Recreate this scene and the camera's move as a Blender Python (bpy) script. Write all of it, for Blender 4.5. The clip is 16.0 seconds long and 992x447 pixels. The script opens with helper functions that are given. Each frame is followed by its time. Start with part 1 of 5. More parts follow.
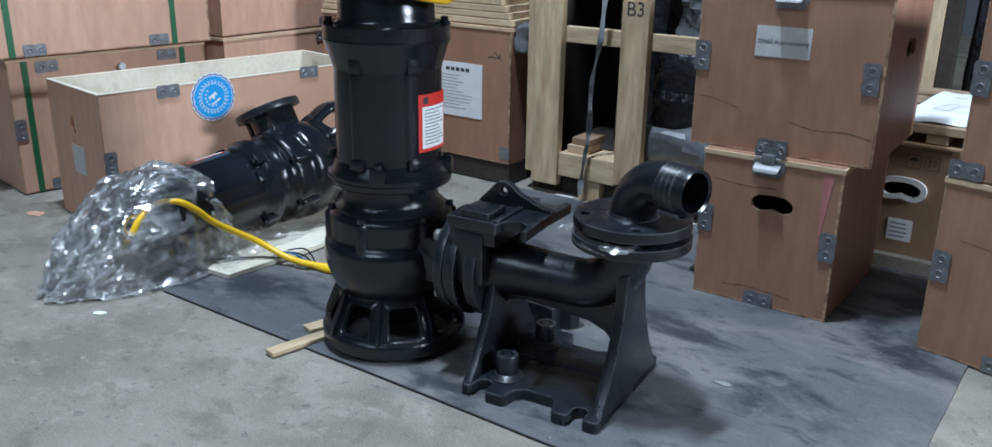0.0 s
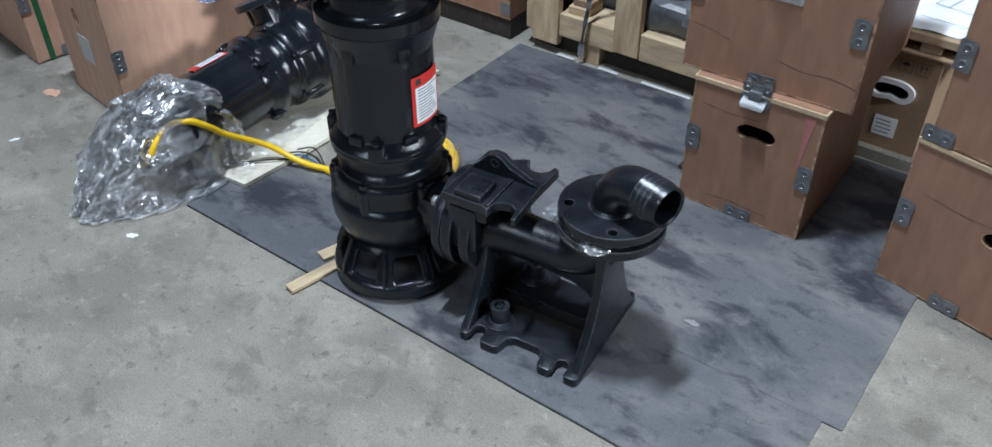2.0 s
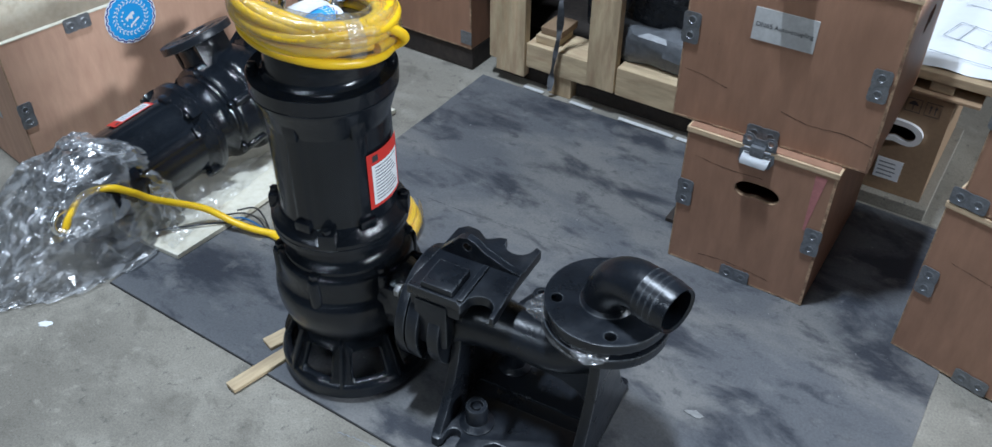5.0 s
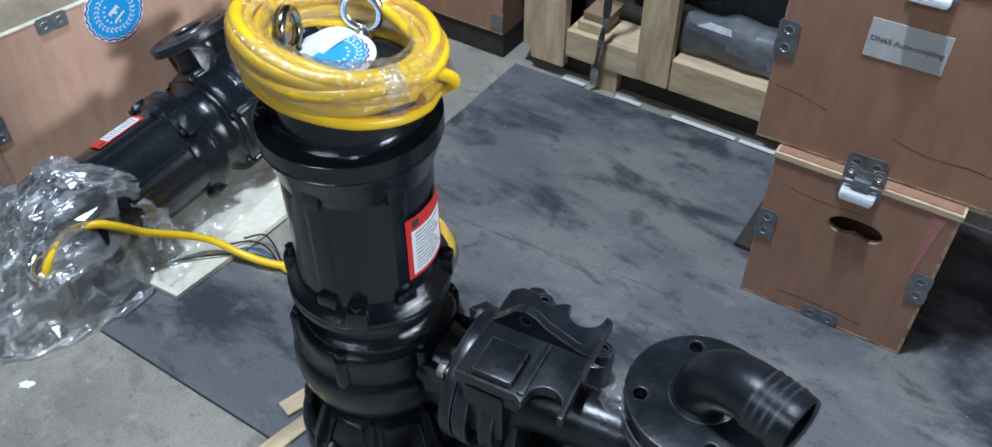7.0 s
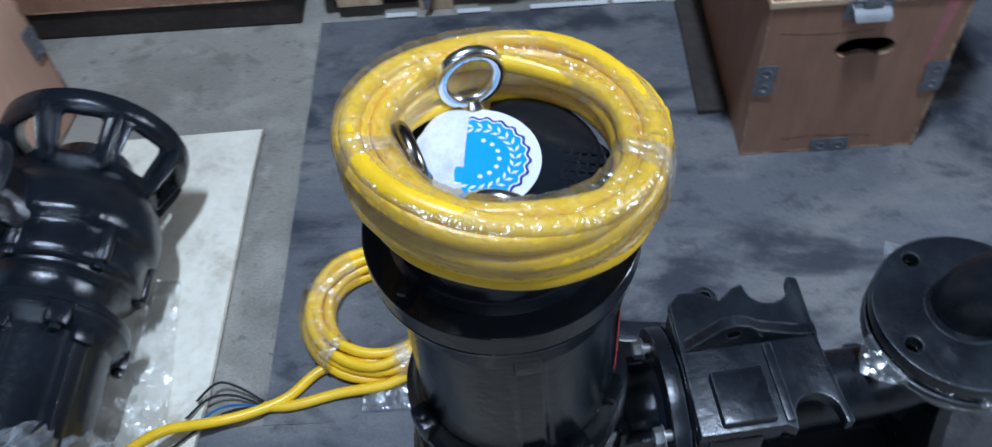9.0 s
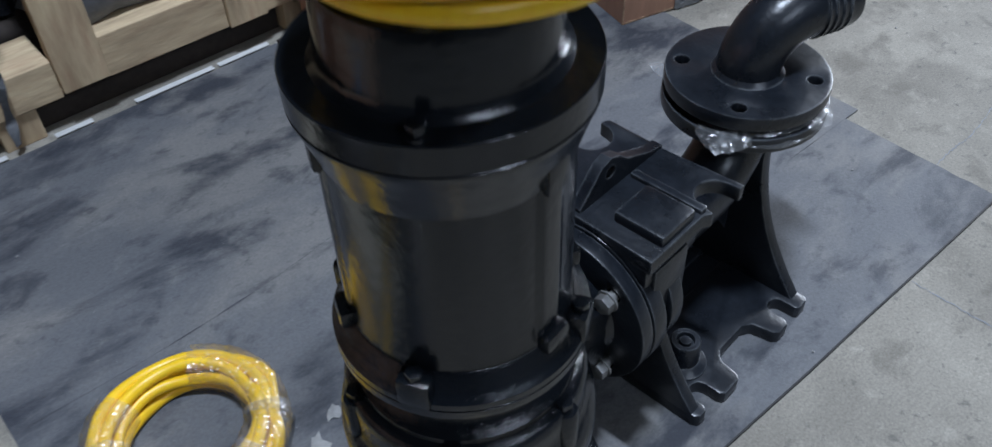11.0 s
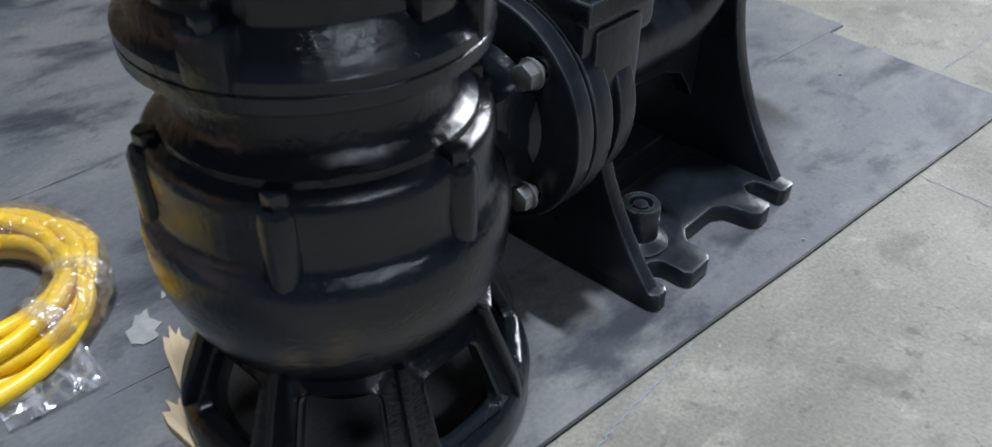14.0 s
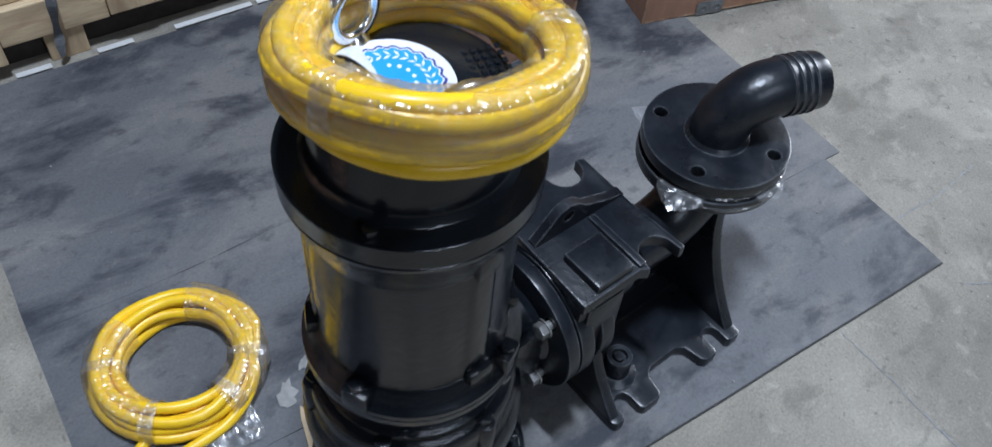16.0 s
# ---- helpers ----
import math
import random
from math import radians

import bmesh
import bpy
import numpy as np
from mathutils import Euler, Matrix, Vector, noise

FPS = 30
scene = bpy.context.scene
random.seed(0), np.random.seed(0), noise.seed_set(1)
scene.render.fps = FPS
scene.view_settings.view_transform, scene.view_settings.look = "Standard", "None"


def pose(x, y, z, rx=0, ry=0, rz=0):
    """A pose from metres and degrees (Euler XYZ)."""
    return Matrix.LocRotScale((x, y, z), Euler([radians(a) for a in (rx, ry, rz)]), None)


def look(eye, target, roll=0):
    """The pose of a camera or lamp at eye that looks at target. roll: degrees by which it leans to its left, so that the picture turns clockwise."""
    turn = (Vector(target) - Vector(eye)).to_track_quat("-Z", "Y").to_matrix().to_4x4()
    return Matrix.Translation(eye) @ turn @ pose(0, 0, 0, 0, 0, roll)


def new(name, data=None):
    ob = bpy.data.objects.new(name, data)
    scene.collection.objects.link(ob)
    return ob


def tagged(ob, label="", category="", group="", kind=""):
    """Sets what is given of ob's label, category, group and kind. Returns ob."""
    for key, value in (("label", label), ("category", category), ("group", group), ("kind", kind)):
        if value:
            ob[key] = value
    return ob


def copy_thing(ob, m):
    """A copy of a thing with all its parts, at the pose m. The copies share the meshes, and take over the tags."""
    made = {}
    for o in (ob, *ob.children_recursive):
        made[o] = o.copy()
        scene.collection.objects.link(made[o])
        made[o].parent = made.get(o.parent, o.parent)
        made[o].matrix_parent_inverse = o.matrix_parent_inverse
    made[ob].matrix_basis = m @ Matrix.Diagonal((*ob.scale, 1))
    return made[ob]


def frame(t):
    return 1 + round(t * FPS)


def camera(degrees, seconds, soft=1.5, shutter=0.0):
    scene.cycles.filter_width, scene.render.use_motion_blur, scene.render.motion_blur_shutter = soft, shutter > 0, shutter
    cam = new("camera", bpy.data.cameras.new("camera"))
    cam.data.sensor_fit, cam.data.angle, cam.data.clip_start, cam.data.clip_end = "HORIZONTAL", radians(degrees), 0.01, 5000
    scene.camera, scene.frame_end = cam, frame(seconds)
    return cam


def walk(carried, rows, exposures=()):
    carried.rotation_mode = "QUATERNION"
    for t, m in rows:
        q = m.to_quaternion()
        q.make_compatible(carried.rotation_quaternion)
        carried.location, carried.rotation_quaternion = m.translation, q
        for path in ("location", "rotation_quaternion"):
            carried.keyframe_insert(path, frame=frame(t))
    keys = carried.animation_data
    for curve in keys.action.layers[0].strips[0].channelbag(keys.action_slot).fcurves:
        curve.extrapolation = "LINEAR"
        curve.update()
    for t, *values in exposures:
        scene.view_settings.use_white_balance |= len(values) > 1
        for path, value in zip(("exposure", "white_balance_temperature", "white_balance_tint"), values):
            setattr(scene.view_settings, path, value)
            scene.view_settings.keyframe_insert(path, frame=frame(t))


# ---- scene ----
cam = camera(57.4, 16.0, soft=1.4, shutter=0.4)
PATH = [
    (0, (1.55, -0.999, 0.749), (0.45, 0.54, 0.1), 0.9),
    (0.5, (1.572, -1.03, 0.796), (0.448, 0.475, 0.107), 0.9),
    (1, (1.473, -0.874, 0.792), (0.396, 0.56, -0.094), 1.2),
    (1.5, (1.472, -0.848, 1.042), (0.493, 0.461, -0.111), 0.1),
    (2, (1.513, -0.877, 1.223), (0.576, 0.378, -0.02), -0.2),
    (2.5, (1.558, -0.882, 1.249), (0.604, 0.377, 0.022), -0.5),
    (3, (1.575, -0.838, 1.257), (0.542, 0.422, 0.098), -0.7),
    (3.5, (1.536, -0.8, 1.24), (0.49, 0.448, 0.079), -0.5),
    (4, (1.403, -0.756, 1.216), (0.507, 0.578, 0.025), -0.3),
    (4.2, (1.348, -0.754, 1.212), (0.528, 0.614, 0.005), -0.3),
    (6.3, (1.306, -0.466, 1.19), (0.399, 0.689, -0.168), 1.5),
    (6.5, (1.257, -0.458, 1.173), (0.343, 0.695, -0.182), 0.5),
    (7, (1.099, -0.464, 1.177), (0.299, 0.757, -0.19), 0.0),
    (7.5, (0.972, -0.42, 1.156), (0.26, 0.798, -0.262), 0.8),
    (8, (0.83, -0.321, 1.145), (0.186, 0.851, -0.342), -2.2),
    (8.5, (0.695, -0.272, 1.133), (0.19, 0.923, -0.389), -6.2),
    (9, (0.526, -0.277, 1.118), (0.447, 0.932, -0.473), -6.1),
    (9.5, (0.473, -0.257, 1.099), (0.642, 0.908, -0.518), -1.0),
    (10, (0.311, -0.245, 1.059), (0.916, 0.797, -0.537), -1.6),
    (10.2, (0.261, -0.263, 1.057), (0.929, 0.773, -0.519), -2.4),
    (12.5, (0.184, -0.265, 0.473), (1.431, 0.893, -0.576), 0.8),
    (13, (0.198, -0.282, 0.462), (1.422, 0.88, -0.612), 0.4),
    (13.5, (0.21, -0.3, 0.475), (1.406, 0.905, -0.582), 1.1),
    (14, (0.253, -0.292, 0.533), (1.331, 0.882, -0.675), 1.3),
    (14.5, (0.247, -0.325, 0.824), (1.154, 0.631, -0.68), 3.1),
    (15, (0.238, -0.387, 1.05), (1.082, 0.602, -0.47), 3.7),
    (15.5, (0.225, -0.342, 1.081), (1.03, 0.649, -0.459), 5.4),
    (16, (0.262, -0.285, 1.081), (1.036, 0.714, -0.469), 6.2),
]
EXPOSURES = [(0.0, 0.0, 5800, 9), (1.0, 0.0, 5700, 8), (1.7, 0.02, 6100, 11), (4.0, -0.14, 6000, 10), (6.5, -0.04, 6000, 10), (7.2, -0.06, 5900, 10), (8.0, -0.18, 5700, 11), (9.5, -0.38, 5450, 13), (10.2, -0.40, 5650, 14), (12.5, 0.24, 6250, 13), (14.0, 0.12, 6350, 13), (15.0, 0.0, 6450, 15), (16.0, -0.14, 6050, 14)]
walk(cam, [(t, look(eye, target, roll)) for t, eye, target, roll in PATH], EXPOSURES)

# ---- world, lamps, exposure ----
world = bpy.data.worlds.new("hall_air")
scene.world = world
world.use_nodes = True
world.node_tree.nodes["Background"].inputs["Color"].default_value = (0.72, 0.80, 0.90, 1)
world.node_tree.nodes["Background"].inputs["Strength"].default_value = 0.04


def unseen_lamp(eye, target, watts, sx, sy, colour=(0.80, 0.90, 1.0)):
    data = bpy.data.lights.new("hall_lamp_light", "AREA")
    data.shape, data.size, data.size_y, data.energy, data.color = "RECTANGLE", sx, sy, watts, colour
    ob = new("hall_lamp_light", data)
    ob.matrix_world = look(eye, target or (eye[0], eye[1] + 0.001, 0))
    return ob


# Overhead and low east lights follow the shadows; the south one is added fill.
LAMPS = [((0.46, -0.02, 4.3), None, 205, 0.16, 0.5), ((5.4, 0.50, 2.1), (-0.2, 0.4, 0.2), 215, 1.0, 0.8, (0.88, 0.94, 0.98)), ((0.4, -4.4, 4.3), None, 105, 2.4, 0.25)]
for row in LAMPS:
    unseen_lamp(*row)


# ---- materials ----
def material(name, colour, rough=0.6, metal=0.0, vary=0.12, scale=8.0, fine=90.0, bump=0.15, bump_scale=None, second=None, patch=(0.45, 0.62), coat=0.0, island=0.0, rough_vary=0.1, stretch=(1, 1, 1), bump_dist=0.002, edge=None):
    m = bpy.data.materials.new(name)
    m.use_nodes = True
    nt = m.node_tree
    p = nt.nodes["Principled BSDF"]
    p.inputs["Metallic"].default_value = metal
    p.inputs["Coat Weight"].default_value = coat
    geo = nt.nodes.new("ShaderNodeTexCoord")
    mp = nt.nodes.new("ShaderNodeMapping")
    mp.inputs["Scale"].default_value = stretch
    nt.links.new(geo.outputs["Object"], mp.inputs["Vector"])

    def tex(s, detail=6.0, roughness=0.6):
        n = nt.nodes.new("ShaderNodeTexNoise")
        n.inputs["Scale"].default_value, n.inputs["Detail"].default_value, n.inputs["Roughness"].default_value = s, detail, roughness
        nt.links.new(mp.outputs["Vector"], n.inputs["Vector"])
        return n

    big, small = tex(scale), tex(fine, 4.0)
    ramp = nt.nodes.new("ShaderNodeValToRGB")
    lo = [c * (1 - vary) for c in colour]
    hi = [min(1, c * (1 + vary)) for c in colour]
    ramp.color_ramp.elements[0].position, ramp.color_ramp.elements[1].position = 0.3, 0.7
    ramp.color_ramp.elements[0].color, ramp.color_ramp.elements[1].color = (*lo, 1), (*hi, 1)
    nt.links.new(big.outputs["Fac"], ramp.inputs["Fac"])
    col = ramp.outputs["Color"]
    mixf = nt.nodes.new("ShaderNodeMix")
    mixf.data_type, mixf.blend_type = "RGBA", "OVERLAY"
    mixf.inputs["Factor"].default_value = min(1.0, vary * 2.2)
    nt.links.new(col, mixf.inputs["A"])
    nt.links.new(small.outputs["Fac"], mixf.inputs["B"])
    col = mixf.outputs["Result"]
    if second:
        r2 = nt.nodes.new("ShaderNodeValToRGB")
        r2.color_ramp.elements[0].position, r2.color_ramp.elements[1].position = patch
        blot = tex(scale * 0.55, 8.0, 0.65)
        nt.links.new(blot.outputs["Fac"], r2.inputs["Fac"])
        mx = nt.nodes.new("ShaderNodeMix")
        mx.data_type = "RGBA"
        nt.links.new(r2.outputs["Color"], mx.inputs["Factor"])
        nt.links.new(col, mx.inputs["A"])
        mx.inputs["B"].default_value = (*second, 1)
        col = mx.outputs["Result"]
    if island:
        info = nt.nodes.new("ShaderNodeObjectInfo")
        hsv = nt.nodes.new("ShaderNodeHueSaturation")
        mr = nt.nodes.new("ShaderNodeMapRange")
        mr.inputs["To Min"].default_value, mr.inputs["To Max"].default_value = 1 - island, 1 + island
        nt.links.new(info.outputs["Random"], mr.inputs["Value"])
        nt.links.new(mr.outputs["Result"], hsv.inputs["Value"])
        nt.links.new(col, hsv.inputs["Color"])
        col = hsv.outputs["Color"]
    if edge:
        # paint rubbed pale along the sharp edges
        bev, gn, dot, em = nt.nodes.new("ShaderNodeBevel"), nt.nodes.new("ShaderNodeNewGeometry"), nt.nodes.new("ShaderNodeVectorMath"), nt.nodes.new("ShaderNodeMapRange")
        bev.samples = 4
        bev.inputs["Radius"].default_value = 0.0045
        dot.operation = "DOT_PRODUCT"
        nt.links.new(bev.outputs["Normal"], dot.inputs[0])
        nt.links.new(gn.outputs["Normal"], dot.inputs[1])
        em.inputs["From Min"].default_value, em.inputs["From Max"].default_value = 0.99, 0.80
        em.inputs["To Min"].default_value, em.inputs["To Max"].default_value = 0.0, 1.0
        nt.links.new(dot.outputs["Value"], em.inputs["Value"])
        worn, keep = nt.nodes.new("ShaderNodeMapRange"), nt.nodes.new("ShaderNodeMath")
        worn.inputs["From Min"].default_value, worn.inputs["From Max"].default_value = 0.36, 0.62
        nt.links.new(tex(scale * 1.6).outputs["Fac"], worn.inputs["Value"])
        keep.operation = "MULTIPLY"
        nt.links.new(em.outputs["Result"], keep.inputs[0])
        nt.links.new(worn.outputs["Result"], keep.inputs[1])
        me = nt.nodes.new("ShaderNodeMix")
        me.data_type = "RGBA"
        nt.links.new(keep.outputs[0], me.inputs["Factor"])
        nt.links.new(col, me.inputs["A"])
        me.inputs["B"].default_value = (*edge, 1)
        col = me.outputs["Result"]
    nt.links.new(col, p.inputs["Base Color"])
    rr = nt.nodes.new("ShaderNodeMapRange")
    rr.inputs["To Min"].default_value, rr.inputs["To Max"].default_value = max(0.02, rough - rough_vary), min(1, rough + rough_vary)
    nt.links.new(big.outputs["Fac"], rr.inputs["Value"])
    nt.links.new(rr.outputs["Result"], p.inputs["Roughness"])
    if bump:
        b = nt.nodes.new("ShaderNodeBump")
        b.inputs["Strength"].default_value, b.inputs["Distance"].default_value = bump, bump_dist
        bt = tex(bump_scale or fine, 5.0)
        nt.links.new(bt.outputs["Fac"], b.inputs["Height"])
        nt.links.new(b.outputs["Normal"], p.inputs["Normal"])
    return m


def film_material(name, haze=0.05, lines=0.5, gloss=(0.05, 0.30), scale=18.0, rough=0.1, relief=0.006, stretch=(1, 1, 1)):
    """Thin clear film: clear between its creases, glossy along them, with milky white partly painting in glints."""
    m = bpy.data.materials.new(name)
    m.use_nodes = True
    nt = m.node_tree
    nt.nodes.remove(nt.nodes["Principled BSDF"])
    out = nt.nodes["Material Output"]
    clear, shine, milk = nt.nodes.new("ShaderNodeBsdfTransparent"), nt.nodes.new("ShaderNodeBsdfGlossy"), nt.nodes.new("ShaderNodeBsdfDiffuse")
    clear.inputs["Color"].default_value = (0.97, 0.975, 0.98, 1)
    shine.inputs["Roughness"].default_value = rough
    milk.inputs["Color"].default_value = (0.86, 0.88, 0.90, 1)
    tc, mp = nt.nodes.new("ShaderNodeTexCoord"), nt.nodes.new("ShaderNodeMapping")
    mp.inputs["Scale"].default_value, mp.inputs["Rotation"].default_value = stretch, (0.4, 0.3, 0.6)
    nt.links.new(tc.outputs["Object"], mp.inputs["Vector"])

    def ridge(s, width):
        n = nt.nodes.new("ShaderNodeTexNoise")
        n.inputs["Scale"].default_value, n.inputs["Detail"].default_value, n.inputs["Distortion"].default_value = s, 2.0, 0.5
        nt.links.new(mp.outputs["Vector"], n.inputs["Vector"])
        sub, ab, mr = nt.nodes.new("ShaderNodeMath"), nt.nodes.new("ShaderNodeMath"), nt.nodes.new("ShaderNodeMapRange")
        sub.operation, ab.operation, sub.inputs[1].default_value = "SUBTRACT", "ABSOLUTE", 0.5
        nt.links.new(n.outputs["Fac"], sub.inputs[0])
        nt.links.new(sub.outputs[0], ab.inputs[0])
        mr.inputs["From Max"].default_value, mr.inputs["To Min"].default_value, mr.inputs["To Max"].default_value = width, 1.0, 0.0
        nt.links.new(ab.outputs[0], mr.inputs["Value"])
        return mr.outputs["Result"]

    big, small = ridge(scale, 0.055), ridge(scale * 2.7, 0.05)
    top = nt.nodes.new("ShaderNodeMath")
    top.operation = "MULTIPLY_ADD"
    top.inputs[1].default_value = 0.5
    nt.links.new(small, top.inputs[0])
    nt.links.new(big, top.inputs[2])
    bump = nt.nodes.new("ShaderNodeBump")
    bump.inputs["Strength"].default_value, bump.inputs["Distance"].default_value = 0.6, relief
    nt.links.new(top.outputs[0], bump.inputs["Height"])
    nt.links.new(bump.outputs["Normal"], shine.inputs["Normal"])
    fr = nt.nodes.new("ShaderNodeLayerWeight")
    fr.inputs["Blend"].default_value = 0.35
    nt.links.new(bump.outputs["Normal"], fr.inputs["Normal"])
    mr = nt.nodes.new("ShaderNodeMapRange")
    mr.inputs["To Min"].default_value, mr.inputs["To Max"].default_value = gloss
    nt.links.new(fr.outputs["Fresnel"], mr.inputs["Value"])
    both = nt.nodes.new("ShaderNodeMath")
    both.operation = "MULTIPLY_ADD"
    both.inputs[1].default_value = 0.45
    both.use_clamp = True
    nt.links.new(small, both.inputs[0])
    nt.links.new(big, both.inputs[2])
    r = nt.nodes.new("ShaderNodeMapRange")
    r.inputs["To Min"].default_value, r.inputs["To Max"].default_value = haze, lines
    nt.links.new(both.outputs[0], r.inputs["Value"])
    a, b = nt.nodes.new("ShaderNodeMixShader"), nt.nodes.new("ShaderNodeMixShader")
    nt.links.new(r.outputs["Result"], a.inputs["Fac"])
    nt.links.new(clear.outputs["BSDF"], a.inputs[1])
    nt.links.new(milk.outputs["BSDF"], a.inputs[2])
    nt.links.new(mr.outputs["Result"], b.inputs["Fac"])
    nt.links.new(a.outputs["Shader"], b.inputs[1])
    nt.links.new(shine.outputs["BSDF"], b.inputs[2])
    nt.links.new(b.outputs["Shader"], out.inputs["Surface"])
    return m


def layered(name, base, layers, rough, bump=0.15, bump_scale=300.0, grain=0.10, grain_scale=260.0, rough_vary=0.12):
    """A ground surface: base colour, then blots (colour, scale, from, to, strength, stretch), fine grain and relief."""
    m = bpy.data.materials.new(name)
    m.use_nodes = True
    nt = m.node_tree
    p = nt.nodes["Principled BSDF"]
    p.inputs["Specular IOR Level"].default_value = 0.28
    tc = nt.nodes.new("ShaderNodeTexCoord")

    def tex(scale, stretch=(1, 1, 1), detail=7.0, twist=0.0, shift=0.0):
        mp = nt.nodes.new("ShaderNodeMapping")
        mp.inputs["Scale"].default_value, mp.inputs["Rotation"].default_value, mp.inputs["Location"].default_value = stretch, (0, 0, twist), (shift, shift * 0.7, 0)
        nt.links.new(tc.outputs["Object"], mp.inputs["Vector"])
        n = nt.nodes.new("ShaderNodeTexNoise")
        n.inputs["Scale"].default_value, n.inputs["Detail"].default_value, n.inputs["Roughness"].default_value = scale, detail, 0.62
        n.inputs["Distortion"].default_value = 0.35
        nt.links.new(mp.outputs["Vector"], n.inputs["Vector"])
        return n.outputs["Fac"]

    rgb = nt.nodes.new("ShaderNodeRGB")
    rgb.outputs[0].default_value = (*base, 1)
    col, first = rgb.outputs[0], None
    for k, (colour, scale, lo, hi, strength, stretch) in enumerate(layers):
        mr = nt.nodes.new("ShaderNodeMapRange")
        mr.interpolation_type = "SMOOTHSTEP"
        mr.inputs["From Min"].default_value, mr.inputs["From Max"].default_value, mr.inputs["To Max"].default_value = lo, hi, strength
        fac = tex(scale, stretch, twist=0.5 * k, shift=3.1 * k)
        first = first or fac
        nt.links.new(fac, mr.inputs["Value"])
        mx = nt.nodes.new("ShaderNodeMix")
        mx.data_type = "RGBA"
        nt.links.new(mr.outputs["Result"], mx.inputs["Factor"])
        nt.links.new(col, mx.inputs["A"])
        mx.inputs["B"].default_value = (*colour, 1)
        col = mx.outputs["Result"]
    g = nt.nodes.new("ShaderNodeMix")
    g.data_type, g.blend_type = "RGBA", "OVERLAY"
    g.inputs["Factor"].default_value = grain
    nt.links.new(col, g.inputs["A"])
    nt.links.new(tex(grain_scale, detail=3.0), g.inputs["B"])
    nt.links.new(g.outputs["Result"], p.inputs["Base Color"])
    rr = nt.nodes.new("ShaderNodeMapRange")
    rr.inputs["To Min"].default_value, rr.inputs["To Max"].default_value = rough - rough_vary, rough + rough_vary
    nt.links.new(first, rr.inputs["Value"])
    nt.links.new(rr.outputs["Result"], p.inputs["Roughness"])
    bu = nt.nodes.new("ShaderNodeBump")
    bu.inputs["Strength"].default_value, bu.inputs["Distance"].default_value = bump, 0.0015
    nt.links.new(tex(bump_scale, detail=4.0), bu.inputs["Height"])
    nt.links.new(bu.outputs["Normal"], p.inputs["Normal"])
    return m


CONCRETE = layered("grey_concrete", (0.262, 0.243, 0.205), [
    ((0.188, 0.174, 0.147), 2.2, 0.43, 0.62, 0.85, (1, 1, 1)), ((0.335, 0.312, 0.264), 5.0, 0.49, 0.67, 0.7, (1, 1.2, 1)),
    ((0.146, 0.134, 0.112), 10.0, 0.53, 0.67, 0.65, (1, 1.4, 1)), ((0.358, 0.335, 0.285), 24.0, 0.56, 0.71, 0.55, (1, 1, 1)),
    ((0.122, 0.116, 0.103), 50.0, 0.59, 0.68, 0.7, (1, 1, 1)), ((0.520, 0.500, 0.455), 120.0, 0.67, 0.73, 0.6, (1, 1, 1)), ((0.085, 0.080, 0.072), 200.0, 0.63, 0.71, 0.65, (1, 1, 1))], 0.72, 0.42, 230, 0.48, 280)
RUBBER = layered("dusty_rubber", (0.116, 0.120, 0.129), [
    ((0.192, 0.187, 0.179), 3.0, 0.45, 0.62, 0.8, (0.8, 1.3, 1)), ((0.028, 0.032, 0.043), 4.4, 0.49, 0.65, 0.9, (0.75, 1.5, 1)),
    ((0.030, 0.034, 0.045), 12.0, 0.53, 0.70, 0.7, (0.8, 1.5, 1)), ((0.190, 0.190, 0.188), 16.0, 0.55, 0.72, 0.55, (0.8, 1.2, 1)), ((0.034, 0.038, 0.048), 38.0, 0.57, 0.71, 0.45, (0.8, 1.2, 1)), ((0.26, 0.26, 0.255), 110.0, 0.68, 0.75, 0.5, (1, 1, 1))], 0.58, 0.28, 270, 0.32, 240)
EDGEBLACK = material("black_edge_rubber", (0.012, 0.012, 0.013), 0.6, vary=0.2, scale=40, fine=200, bump=0.1)
CREASERUBBER = material("dark_crease_rubber", (0.048, 0.050, 0.058), 0.6, vary=0.3, scale=60, fine=200, bump=0.1)
GLOSS = material("black_gloss_paint", (0.0080, 0.0103, 0.0140), 0.16, vary=0.2, scale=14, fine=160, bump=0.34, bump_scale=90, rough_vary=0.06, bump_dist=0.0017)
CAST = material("black_gloss_on_casting", (0.0080, 0.0103, 0.0140), 0.14, vary=0.25, scale=18, fine=260, bump=0.75, bump_scale=170, rough_vary=0.04, bump_dist=0.0011)
SATIN = material("black_satin_paint", (0.0096, 0.0120, 0.0164), 0.30, vary=0.3, scale=22, fine=220, bump=0.40, bump_scale=80, rough_vary=0.12, second=(0.030, 0.033, 0.038), patch=(0.58, 0.78), bump_dist=0.0016, edge=(0.13, 0.14, 0.15))
# Same okoume plywood twice: pale for lit crates, darker for shaded boxes.
PLY = material("okoume_plywood", (0.60, 0.365, 0.255), 0.55, vary=0.13, scale=5, fine=40, bump=0.08, bump_scale=200, second=(0.50, 0.295, 0.20), stretch=(1, 1, 0.25), island=0.06)
PLY_SHADED = material("shaded_okoume_plywood", (0.36, 0.196, 0.124), 0.55, vary=0.13, scale=5, fine=40, bump=0.08, bump_scale=200, second=(0.29, 0.155, 0.096), patch=(0.48, 0.74), stretch=(1, 1, 0.25), island=0.06)
PLYEDGE = material("plywood_edge", (0.60, 0.44, 0.28), 0.7, vary=0.3, scale=30, fine=200, bump=0.3, stretch=(0.3, 0.3, 6))
